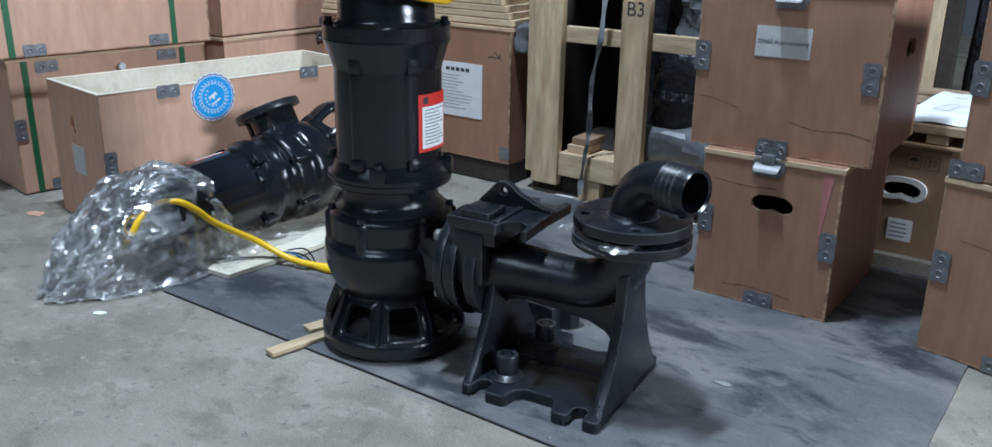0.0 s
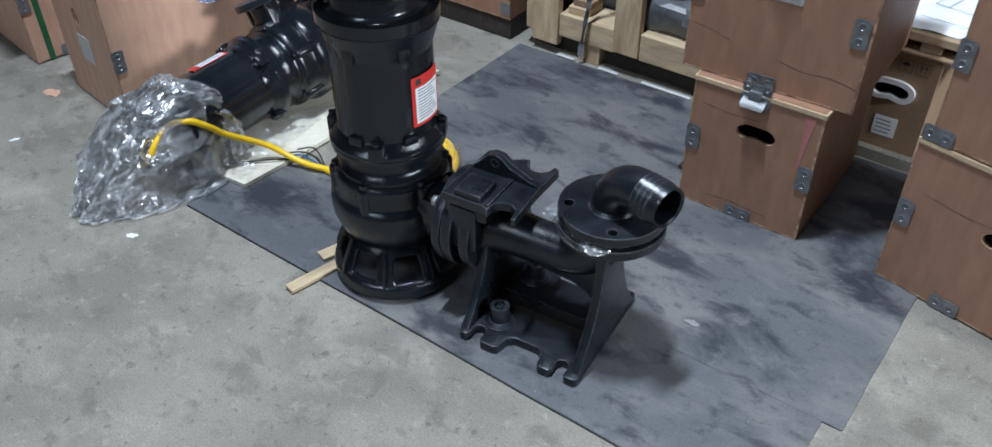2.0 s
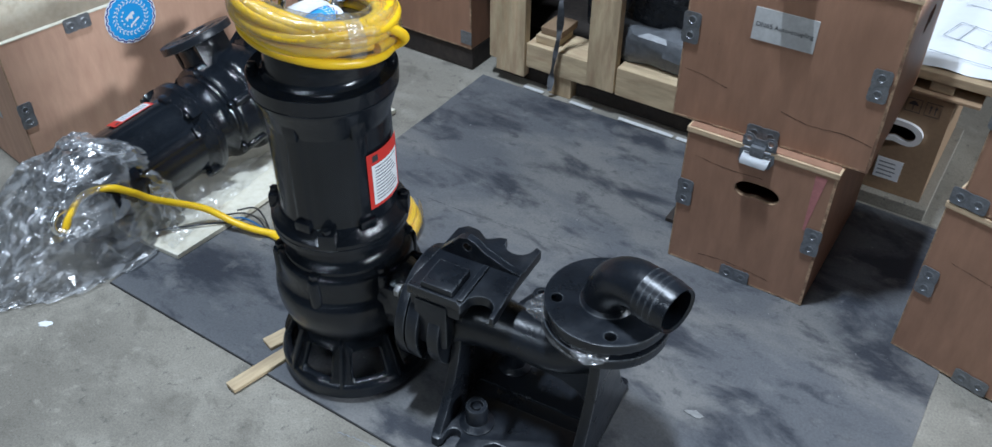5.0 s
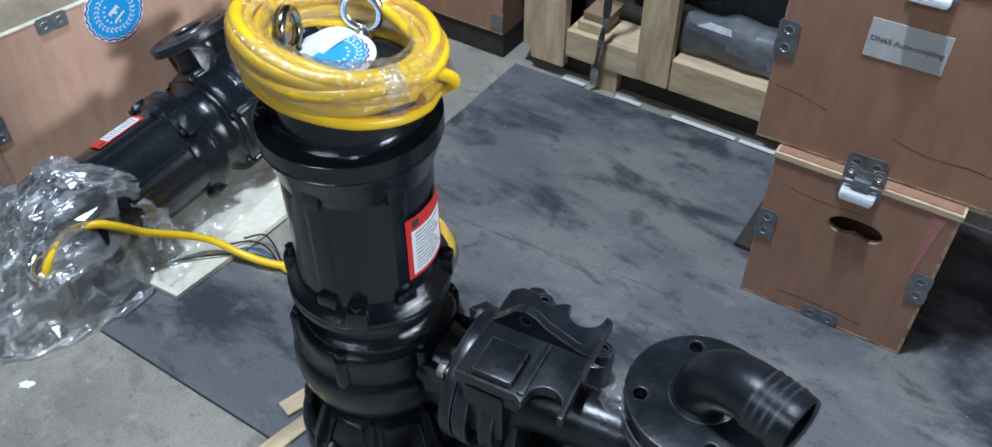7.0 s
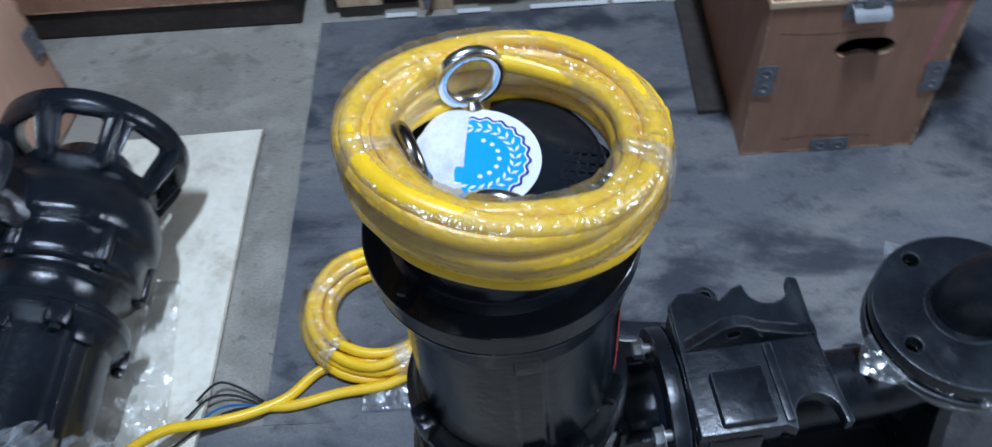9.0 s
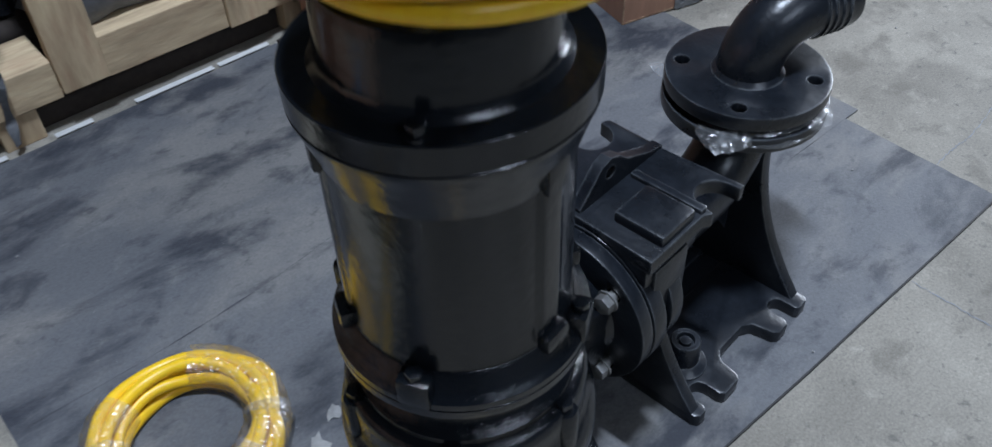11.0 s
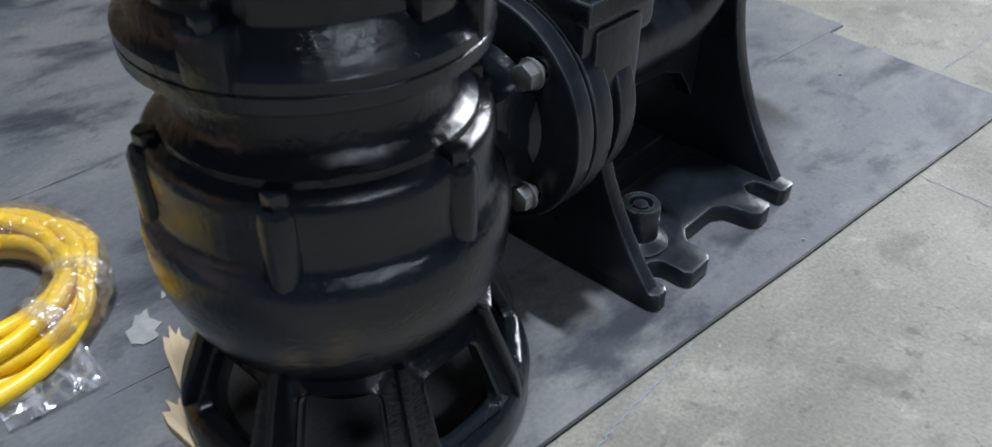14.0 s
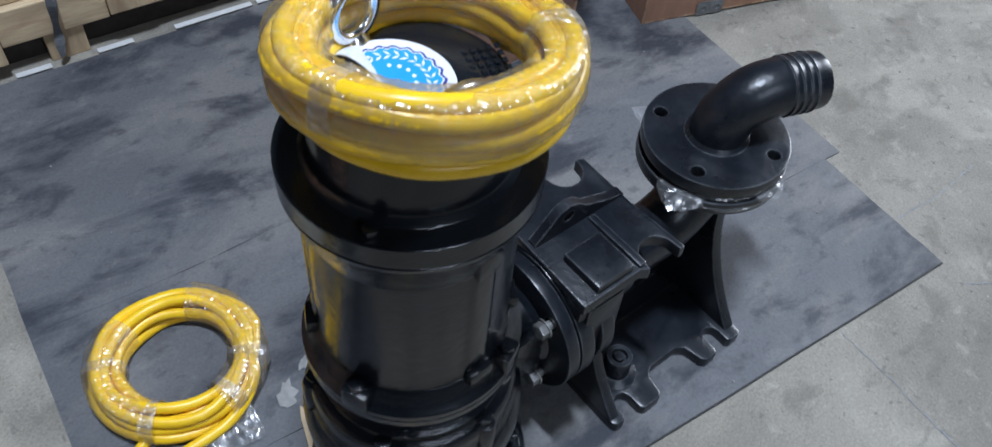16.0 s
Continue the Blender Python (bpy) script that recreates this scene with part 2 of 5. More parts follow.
EDGEWORN = material("rubbed_plywood_edge", (0.44, 0.29, 0.18), 0.7, vary=0.4, scale=45, fine=200, bump=0.4, second=(0.20, 0.11, 0.07), patch=(0.46, 0.60))
CREAM = material("cream_board", (0.70, 0.66, 0.54), 0.6, vary=0.12, scale=10, fine=80, bump=0.10, second=(0.36, 0.29, 0.20), patch=(0.54, 0.68))
PINE = material("raw_pine", (0.56, 0.43, 0.27), 0.75, vary=0.28, scale=6, fine=60, bump=0.45, bump_scale=110, second=(0.27, 0.185, 0.105), patch=(0.50, 0.70), stretch=(1.2, 1.2, 0.22), island=0.1)
PINE_FLAT = material("raw_pine_lying", (0.56, 0.43, 0.27), 0.75, vary=0.28, scale=6, fine=60, bump=0.45, bump_scale=110, second=(0.27, 0.185, 0.105), patch=(0.50, 0.70), stretch=(0.22, 1.2, 1.2), island=0.1)
PINE_DARK = material("darker_pine", (0.34, 0.25, 0.155), 0.8, vary=0.3, scale=6, fine=60, bump=0.45, bump_scale=110, second=(0.17, 0.12, 0.075), patch=(0.48, 0.68), stretch=(0.22, 1.2, 1.2), island=0.12)
# Dark wood, set near black to put the shade under crates into its colour.
DARKWOOD_SHADE = material("dark_wood_and_shade", (0.035, 0.027, 0.022), 0.85, vary=0.3, scale=8, fine=60, bump=0.3)
ZINC = material("galvanised_steel", (0.24, 0.25, 0.265), 0.38, metal=0.6, vary=0.2, scale=40, fine=200, bump=0.1)
CHROME = material("polished_steel", (0.80, 0.80, 0.78), 0.22, metal=1.0, vary=0.08, scale=40, fine=120, bump=0.05)
# Polished steel darkened in colour, for the dark surroundings one eye mirrors.
STEEL_DIMMED = material("steel_tinted_for_reflection", (0.26, 0.24, 0.21), 0.20, metal=1.0, vary=0.1, scale=40, fine=120, bump=0.05)
# Zinc made paler than the clips to hold the light falling on the tab.
TABMETAL_LIT = material("lit_zinc_tab", (0.62, 0.63, 0.64), 0.5, metal=0.35, vary=0.05, scale=40, fine=120, bump=0.05)
BOLTS = material("plated_bolt", (0.30, 0.30, 0.295), 0.34, metal=0.6, vary=0.15, scale=60, fine=200, bump=0.05)
YELLOW = material("yellow_cable_sheath", (0.85, 0.535, 0.013), 0.34, vary=0.10, scale=12, fine=120, bump=0.08, second=(0.62, 0.40, 0.03), patch=(0.74, 0.88))
BLACKWIRE = material("black_insulation", (0.02, 0.02, 0.022), 0.4, vary=0.2, bump=0.05)
PAPER = material("white_paper", (0.80, 0.82, 0.84), 0.75, vary=0.04, scale=20, fine=150, bump=0.06)
GREYPAPER = material("grey_label_paper", (0.56, 0.56, 0.55), 0.7, vary=0.08, scale=60, fine=200, bump=0)
BLUEWIRE = material("blue_insulation", (0.02, 0.12, 0.30), 0.4, vary=0.2, bump=0.05)
LIGHTPRINT = material("pale_grey_print", (0.42, 0.43, 0.45), 0.8, vary=0.1, bump=0)
PRINT = material("grey_print", (0.22, 0.24, 0.27), 0.8, vary=0.1, bump=0)
INK = material("black_ink", (0.04, 0.04, 0.045), 0.7, vary=0.1, bump=0)
RED = material("red_print", (0.62, 0.035, 0.025), 0.5, vary=0.06, bump=0)
BLUE = material("blue_print", (0.03, 0.34, 0.76), 0.35, vary=0.05, bump=0)
NAVY = material("navy_print", (0.03, 0.05, 0.28), 0.35, vary=0.05, bump=0)
FLAPPAPER = material("grey_white_sticker_back", (0.62, 0.64, 0.68), 0.5, vary=0.14, scale=40, fine=160, bump=0.2, bump_scale=90)
STICKER = material("white_sticker", (0.80, 0.82, 0.86), 0.35, vary=0.03, bump=0)
CARTON = material("brown_cardboard", (0.28, 0.185, 0.11), 0.8, vary=0.1, scale=9, fine=90, bump=0.1)
WHITEPLASTIC = material("white_plastic", (0.78, 0.79, 0.80), 0.4, vary=0.03, bump=0)
STRAP = material("green_strap", (0.02, 0.12, 0.05), 0.4, vary=0.12, bump=0.05)
DARKSTRAP = material("dark_grey_strap", (0.10, 0.105, 0.115), 0.5, vary=0.2, scale=30, fine=120, bump=0.2)
TARP = material("black_polythene", (0.018, 0.02, 0.025), 0.28, vary=0.3, scale=9, fine=50, bump=0.7, bump_scale=16, bump_dist=0.02)
GREYSHEET = material("grey_polythene", (0.13, 0.137, 0.147), 0.42, vary=0.25, scale=9, fine=50, bump=0.3, bump_scale=30, bump_dist=0.006)
WALLPAINT = material("grey_wall_paint", (0.122, 0.135, 0.148), 0.8, vary=0.1, scale=2, fine=40, bump=0.1)
STAINBROWN = material("scratch_brown", (0.075, 0.038, 0.025), 0.7, vary=0.2, bump=0)
PINKTAPE = material("pink_paint_mark", (0.50, 0.20, 0.19), 0.7, vary=0.15, bump=0)
FILM = film_material("clear_bag_film", 0.055, 0.26, (0.12, 0.80), 14.0, 0.20, 0.0016, (1.5, 0.4, 1))
WRAP = film_material("clear_stretch_wrap", 0.022, 0.08, (0.08, 0.52), 40.0, 0.24, 0.0012)
FOLDED = film_material("folded_clear_film", 0.05, 0.16, (0.12, 0.55), 20.0, 0.24, 0.003)
GATHERED = film_material("gathered_clear_film", 0.16, 0.40, (0.16, 0.70), 14.0, 0.20, 0.002)
DUST = material("pale_dust", (0.25, 0.25, 0.245), 0.9, vary=0.15, scale=20, fine=120, bump=0)


# ---- mesh helpers ----
def finish(ob, bm, mat, smooth=35):
    bmesh.ops.recalc_face_normals(bm, faces=bm.faces)
    if smooth:
        for f in bm.faces:
            f.smooth = True
        for e in bm.edges:
            if len(e.link_faces) == 2 and e.calc_face_angle(0) > radians(smooth):
                e.smooth = False
    bm.to_mesh(ob.data)
    bm.free()
    ob.data.materials.append(mat)
    return ob


def part(name, bm, mat, parent=None, label="", at=None, smooth=35):
    """Links a bmesh as one mesh object under its thing."""
    ob = new(name, bpy.data.meshes.new(name))
    finish(ob, bm, mat, smooth)
    if parent is not None:
        ob.parent = parent
    if at is not None:
        ob.matrix_basis = at
    if label:
        ob["label"] = label
    return ob


def thing(name, label, category, at=None, group="", kind=""):
    ob = new(name)
    ob.empty_display_size = 0.05
    if at is not None:
        ob.matrix_basis = at
    return tagged(ob, label, category, group, kind)


def bx(x0, x1, y0, y1, z0, z1, bevel=0.0, bm=None, m=None, seg=2):
    """A box, bevelled where asked, added to bm."""
    out = bm or bmesh.new()
    b = bmesh.new()
    bmesh.ops.create_cube(b, size=1.0)
    for v in b.verts:
        v.co = Vector(((x0 + x1) / 2 + v.co.x * (x1 - x0), (y0 + y1) / 2 + v.co.y * (y1 - y0), (z0 + z1) / 2 + v.co.z * (z1 - z0)))
    if bevel:
        bmesh.ops.bevel(b, geom=b.edges[:], offset=bevel, segments=seg, profile=0.6, affect="EDGES")
    return merge(out, b, m)


def merge(out, b, m=None):
    if m is not None:
        bmesh.ops.transform(b, matrix=m, verts=b.verts)
    tmp = bpy.data.meshes.new("tmp")
    b.to_mesh(tmp)
    b.free()
    out.from_mesh(tmp)
    bpy.data.meshes.remove(tmp)
    return out


def lathe(profile, n=56, bm=None, m=None, closed=False):
    """Turns (radius, height) pairs round z."""
    out = bm or bmesh.new()
    b = bmesh.new()
    rings = []
    for r, z in profile:
        if r < 1e-6:
            rings.append([b.verts.new((0, 0, z))])
        else:
            rings.append([b.verts.new((r * math.cos(2 * math.pi * k / n), r * math.sin(2 * math.pi * k / n), z)) for k in range(n)])
    pairs = list(zip(rings, rings[1:])) + ([(rings[-1], rings[0])] if closed else [])
    for a, c in pairs:
        for k in range(n):
            q = [a[k % len(a)], a[(k + 1) % len(a)], c[(k + 1) % len(c)], c[k % len(c)]]
            q = list(dict.fromkeys(q))
            if len(q) > 2:
                b.faces.new(q)
    return merge(out, b, m)


def tube(points, r, n=12, bm=None, m=None, closed=False, radii=None, caps=True):
    """A round bar along a row of points."""
    out = bm or bmesh.new()
    b = bmesh.new()
    pts = [Vector(p) for p in points]
    N = len(pts)
    rings, up = [], Vector((0, 0, 1))
    for i, p in enumerate(pts):
        a = pts[(i - 1) % N] if (closed or i) else p
        c = pts[(i + 1) % N] if (closed or i < N - 1) else p
        d = (c - a).normalized()
        if i == 0:
            up = d.orthogonal().normalized()
        up = (up - d * up.dot(d)).normalized()
        side = d.cross(up)
        rr = radii[i] if radii else r
        rings.append([b.verts.new(p + rr * (math.cos(2 * math.pi * k / n) * up + math.sin(2 * math.pi * k / n) * side)) for k in range(n)])
    for i in range(N if closed else N - 1):
        a, c = rings[i], rings[(i + 1) % N]
        off = 0
        if closed and i == N - 1:
            off = min(range(n), key=lambda s: (a[0].co - c[s].co).length)
        for k in range(n):
            b.faces.new((a[k], a[(k + 1) % n], c[(k + 1 + off) % n], c[(k + off) % n]))
    if not closed and caps:
        b.faces.new(rings[0])
        b.faces.new(rings[-1])
    return merge(out, b, m)


def prism(outline, t, bm=None, m=None, bevel=0.0):
    """A flat outline (x, y) pulled up by t along z."""
    out = bm or bmesh.new()
    b = bmesh.new()
    f = b.faces.new([b.verts.new((x, y, 0)) for x, y in outline])
    top = bmesh.ops.extrude_face_region(b, geom=[f])["geom"]
    bmesh.ops.translate(b, vec=(0, 0, t), verts=[v for v in top if isinstance(v, bmesh.types.BMVert)])
    if bevel:
        bmesh.ops.recalc_face_normals(b, faces=b.faces)
        bmesh.ops.bevel(b, geom=[e for e in b.edges if e.calc_face_angle(0) > 0.6], offset=bevel, segments=2, profile=0.6, affect="EDGES")
    return merge(out, b, m)


def plate(outline, holes, t, bm=None, m=None, bevel=0.0):
    """A flat outline with holes through it, t thick."""
    out = bm or bmesh.new()
    b = bmesh.new()
    edges = []
    for loop in (outline, *holes):
        vs = [b.verts.new((x, y, 0)) for x, y in loop]
        edges += [b.edges.new((vs[i - 1], vs[i])) for i in range(len(vs))]
    bmesh.ops.triangle_fill(b, use_beauty=True, use_dissolve=False, edges=edges)
    top = bmesh.ops.extrude_face_region(b, geom=b.faces[:])["geom"]
    bmesh.ops.translate(b, vec=(0, 0, t), verts=[v for v in top if isinstance(v, bmesh.types.BMVert)])
    if bevel:
        bmesh.ops.recalc_face_normals(b, faces=b.faces)
        bmesh.ops.bevel(b, geom=[e for e in b.edges if e.calc_face_angle(0) > 1.2], offset=bevel, segments=2, profile=0.6, affect="EDGES")
    return merge(out, b, m)


def ring_pts(cx, cy, r, n=16, a0=0.0, a1=360.0):
    return [(cx + r * math.cos(radians(a0 + (a1 - a0) * k / (n if a1 - a0 >= 360 else n - 1))), cy + r * math.sin(radians(a0 + (a1 - a0) * k / (n if a1 - a0 >= 360 else n - 1)))) for k in range(n)]


def spline(ctrl, n=10):
    """Points on a smooth line through the given ones."""
    P = [Vector(p) for p in ctrl]
    P = [2 * P[0] - P[1]] + P + [2 * P[-1] - P[-2]]
    out = []
    for i in range(1, len(P) - 2):
        for k in range(n):
            t = k / n
            out.append(0.5 * ((2 * P[i]) + (P[i + 1] - P[i - 1]) * t + (2 * P[i - 1] - 5 * P[i] + 4 * P[i + 1] - P[i + 2]) * t * t + (3 * P[i] - P[i - 1] - 3 * P[i + 1] + P[i + 2]) * t ** 3))
    return out + [P[-2]]


STAND_YZ = Matrix(((0, 0, 1, 0), (1, 0, 0, 0), (0, 1, 0, 0), (0, 0, 0, 1)))   # outline (y, z), pulled along x
STAND_XZ = Matrix(((1, 0, 0, 0), (0, 0, -1, 0), (0, 1, 0, 0), (0, 0, 0, 1)))  # outline (x, z), pulled towards -y


# ---- the hall ----
def structure(name, bm, mat, label, category, smooth=35):
    ob = new(name, bpy.data.meshes.new(name))
    finish(ob, bm, mat, smooth)
    return tagged(ob, label, category, kind="structure")


structure("floor", bx(-7, 7, -6, 6, -0.15, 0), CONCRETE, "worn grey concrete hall floor with fine cracks", "floor")
structure("wall_north", bx(-7, 7, 6, 6.2, -0.15, 4.8), WALLPAINT, "plain dim grey painted wall of the hall", "wall")
structure("wall_south", bx(-7, 7, -6.2, -6, -0.15, 4.8), WALLPAINT, "plain dim grey painted wall of the hall", "wall")
structure("wall_east", bx(7, 7.2, -6.2, 6.2, -0.15, 4.8), WALLPAINT, "plain dim grey painted wall of the hall", "wall")
structure("wall_west", bx(-7.2, -7, -6.2, 6.2, -0.15, 4.8), WALLPAINT, "plain dim grey painted wall of the hall", "wall")
structure("ceiling", bx(-7.2, 7.2, -6.2, 6.2, 4.8, 5.0), WALLPAINT, "plain dim grey ceiling of the hall", "ceiling")


def rubber_mat(name, x0, x1, y0, y1, label, cuts=()):
    """A thin rubber sheet with a slightly wavy cut edge."""
    rnd = random.Random(len(name) + int(x0 * 100))
    edge = []
    for (ax, ay), (cx, cy) in zip(((x0, y0), (x1, y0), (x1, y1), (x0, y1)), ((x1, y0), (x1, y1), (x0, y1), (x0, y0))):
        for k in range(12):
            t = k / 12
            w = 0 if k == 0 else rnd.uniform(-0.0012, 0.0012)
            edge.append((ax + (cx - ax) * t + (w if ax == cx else 0), ay + (cy - ay) * t + (w if ay == cy else 0)))
    ob = part(name, prism(edge, 0.003, m=Matrix.Translation((0, 0, 0.0005))), RUBBER, smooth=0)
    if y0 > 0.1:
        return tagged(ob, label, "rubber mat")
    # Black strip laid over the front edge, darker than the sheet.
    front = bmesh.new()
    vs = [[front.verts.new((x, y - d, z)) for d, z in ((-0.0008, 0.0040), (0.0014, 0.0034), (0.0016, 0.0006), (-0.0008, 0.0006))] for x, y in edge[:13]]
    for c, d in zip(vs, vs[1:]):
        for i in range(3):
            front.faces.new((c[i], c[i + 1], d[i + 1], d[i]))
    part("cut_edge", front, EDGEBLACK, ob, "black strip along the front edge", smooth=0)
    return tagged(ob, label, "rubber mat")


rubber_mat("rubber_mat", 0.0, 1.360, 0.0, 0.2500, "dark grey rubber sheet with pale dust along its front edge")
rubber_mat("rubber_mat", 0.150, 1.395, 0.2502, 1.068, "large dark grey rubber sheet with dusty pale smears")


# ---- the two pumps ----
def hexagon(bm, r, z0, z1, m=None):
    return prism(ring_pts(0, 0, r, 6), z1 - z0, bm, (m or Matrix()) @ Matrix.Translation((0, 0, z0)), bevel=0.0008)


def bolt(parent, at, length=0.02, r=0.0105, mat=None):
    b = lathe([(0, -length), (r * 0.55, -length), (r * 0.55, 0), (r * 1.15, 0), (r * 1.15, 0.002), (0, 0.002)], 16)
    hexagon(b, r, 0.002, 0.011)
    return part("bolt", b, mat or BOLTS, parent, "", at)


RIBS = (-87, -28, 93, 152)


def submersible_pump(at, label):
    pump = thing("submersible_pump", label, "pump", at, group="sewage pumps")
    # suction strainer base: foot ring, windowed bays, fins
    foot_at = Matrix.Translation((0.0055, -0.0050, 0))
    part("base_ring", lathe([(0.100, 0.0095), (0.127, 0.0088), (0.1305, 0.012), (0.1310, 0.030), (0.1285, 0.036), (0.120, 0.042), (0.112, 0.041), (0.106, 0.034), (0.100, 0.022)], 72, closed=True), CAST, pump, "", foot_at)
    def cone(ang, z, inset):
        r = 0.1285 - 0.0335 * (z - 0.030) / 0.076 - inset
        return (r * math.cos(radians(ang)), r * math.sin(radians(ang)), z)

    def bay_loop(half, z0, z1, corner, n=10):
        """A rounded window outline in degrees and height, narrower towards the top."""
        pts = []
        for cx, cz, q in ((1, 1, 0), (-1, 1, 90), (-1, -1, 180), (1, -1, 270)):
            for k in range(n):
                g = radians(q + 90 * k / (n - 1))
                zz = (z1 - corner if cz > 0 else z0 + corner) + corner * math.sin(g)
                pts.append((cx * (half - corner * 480) + corner * 480 * math.cos(g), zz))
        return pts

    bay = bmesh.new()
    loops = [(bay_loop(22.5, 0.030, 0.108, 0.00001), 0.008), (bay_loop(22.5, 0.030, 0.108, 0.00001), 0.0), (bay_loop(15.6, 0.0405, 0.0965, 0.009), 0.0), (bay_loop(14.6, 0.0420, 0.0950, 0.008), -0.0018), (bay_loop(13.6, 0.0435, 0.0935, 0.0075), 0.0), (bay_loop(13.6, 0.0435, 0.0935, 0.0075), 0.008)]
    rings_ = [[bay.verts.new(cone(g, z, inset)) for g, z in loop] for loop, inset in loops]
    for c, d in zip(rings_, rings_[1:] + rings_[:1]):
        for k in range(len(c)):
            bay.faces.new((c[k], c[(k + 1) % len(c)], d[(k + 1) % len(c)], d[k]))
    fin_ = prism([(0.114, 0.030), (0.1315, 0.034), (0.128, 0.052), (0.104, 0.112), (0.094, 0.112)], 0.006, None, Matrix.Translation((0, 0.003, 0)) @ STAND_XZ, bevel=0.002)
    first = part("strainer_bay", bay, CAST, pump, "", foot_at)
    fin1 = part("fin", fin_, CAST, pump, "", foot_at @ pose(0, 0, 0, 0, 0, 22.5))
    for k in range(1, 8):
        o, f = new("strainer_bay", first.data), new("fin", fin1.data)
        o.parent = f.parent = pump
        o.matrix_basis, f.matrix_basis = foot_at @ pose(0, 0, 0, 0, 0, 45 * k), foot_at @ pose(0, 0, 0, 0, 0, 45 * k + 22.5)
    part("impeller_plate", lathe([(0.0, 0.036), (0.050, 0.036), (0.056, 0.042), (0.062, 0.060), (0.074, 0.084), (0.088, 0.098)], 40), CAST, pump)
    # pump casing, with a swelling volute on the outlet side
    v = lathe([(0.086, 0.096), (0.094, 0.100), (0.098, 0.107), (0.106, 0.118), (0.1125, 0.134), (0.1180, 0.152), (0.1198, 0.170), (0.1198, 0.184), (0.1180, 0.193), (0.1125, 0.199), (0.1095, 0.2025), (0.1085, 0.208), (0.1088, 0.222), (0.1095, 0.238), (0.1085, 0.245), (0.1045, 0.250), (0.097, 0.253), (0.088, 0.258), (0.080, 0.264)], 72)
    for vert in v.verts:
        a = math.atan2(vert.co.y, vert.co.x)
        if 0.1 < vert.co.z < 0.25:
            s = 1 + 0.05 * max(0, math.cos(a - 0.9)) * math.sin(math.pi * (vert.co.z - 0.1) / 0.15)
            vert.co.x, vert.co.y = vert.co.x * s, vert.co.y * s
    casing = part("pump_casing", v, CAST, pump)
    for a in (38, 98, 158, 218, 278, 338):
        m = pose(0, 0, 0, 0, 0, a)
        lug = lathe([(0.0, 0.186), (0.011, 0.188), (0.0118, 0.194), (0.0118, 0.241), (0.010, 0.245), (0.0, 0.246)], 14, m=m @ Matrix.Translation((0.105, 0, 0)))
        hexagon(lug, 0.0085, 0.245, 0.256, m @ Matrix.Translation((0.103, 0, 0)))
        part("casing_lug", lug, CAST, casing)
    part("neck", lathe([(0.0985, 0.2525), (0.0975, 0.2570), (0.0945, 0.2595), (0.0885, 0.2640), (0.0855, 0.2700), (0.0840, 0.2800), (0.0835, 0.2920), (0.0850, 0.2985), (0.0920, 0.3020)], 56), CAST, pump)
    # motor
    fl = lathe([(0.084, 0.2995), (0.1045, 0.3000), (0.1075, 0.3025), (0.1080, 0.3060), (0.1080, 0.3115), (0.1070, 0.3125), (0.1080, 0.3135), (0.1080, 0.3200), (0.1050, 0.3235), (0.1000, 0.3280), (0.0965, 0.3390), (0.0920, 0.3430)], 64)
    lower = part("motor_flange", fl, CAST, pump)
    for a in (25, 115, 205, 295):
        ear = bx(0.090, 0.1105, -0.014, 0.014, 0.313, 0.343, 0.005, m=pose(0, 0, 0, 0, 0, a))
        hexagon(ear, 0.0075, 0.342, 0.350, pose(0, 0, 0, 0, 0, a) @ Matrix.Translation((0.1015, 0, 0)))
        part("flange_ear", ear, CAST, lower)
    b = bmesh.new()
    rings, n = [], 192
    zs = [0.334, 0.338, 0.36, 0.40, 0.44, 0.48, 0.505, 0.514]
    for z in zs:
        row = []
        for k in range(n):
            a = 360 * k / n
            off = min(abs((a - g + 180) % 360 - 180) for g in RIBS)
            fat = 0.0025 / (1 + math.exp((abs(off) - 7.5) * 2.2)) * (1 if 0.335 < z < 0.512 else 0)
            r = 0.0915 + fat + (0.0015 if z < 0.35 else 0)
            row.append(b.verts.new((r * math.cos(radians(a)), r * math.sin(radians(a)), z)))
        rings.append(row)
    for r0, r1 in zip(rings, rings[1:]):
        for k in range(n):
            b.faces.new((r0[k], r0[(k + 1) % n], r1[(k + 1) % n], r1[k]))
    part("motor_housing", b, GLOSS, pump)
    up = part("top_flange", lathe([(0.090, 0.494), (0.0930, 0.502), (0.0965, 0.514), (0.1040, 0.538), (0.1062, 0.5425), (0.1068, 0.546), (0.1058, 0.5470), (0.1058, 0.5480), (0.107, 0.5490), (0.107, 0.5692), (0.1062, 0.5700), (0.086, 0.5700)], 72), GLOSS, pump)
    for a in RIBS:
        turn = pose(0, 0, 0, 0, 0, a)
        part("rib_boss", bx(0.086, 0.0985, -0.0115, 0.0115, 0.496, 0.524, 0.004, m=turn), CAST, up)
        part("rib_foot", bx(0.086, 0.1025, -0.014, 0.014, 0.336, 0.354, 0.005, m=turn), CAST, lower)
    for a in (-143, 37):
        turn = pose(0, 0, 0, 0, 0, a)
        screw = lathe([(0, 0.570), (0.0085, 0.570), (0.0085, 0.5725), (0, 0.5725)], 14, m=turn @ Matrix.Translation((0.0965, 0, 0)))
        hexagon(screw, 0.0068, 0.5725, 0.5800, turn @ Matrix.Translation((0.0965, 0, 0)))
        part("cover_screw", screw, CAST, up)
    part("top_cover", lathe([(0.090, 0.568), (0.083, 0.574), (0.081, 0.580), (0.080, 0.618), (0.077, 0.626), (0.070, 0.630), (0.04, 0.632), (0, 0.633)], 56), GLOSS, pump)
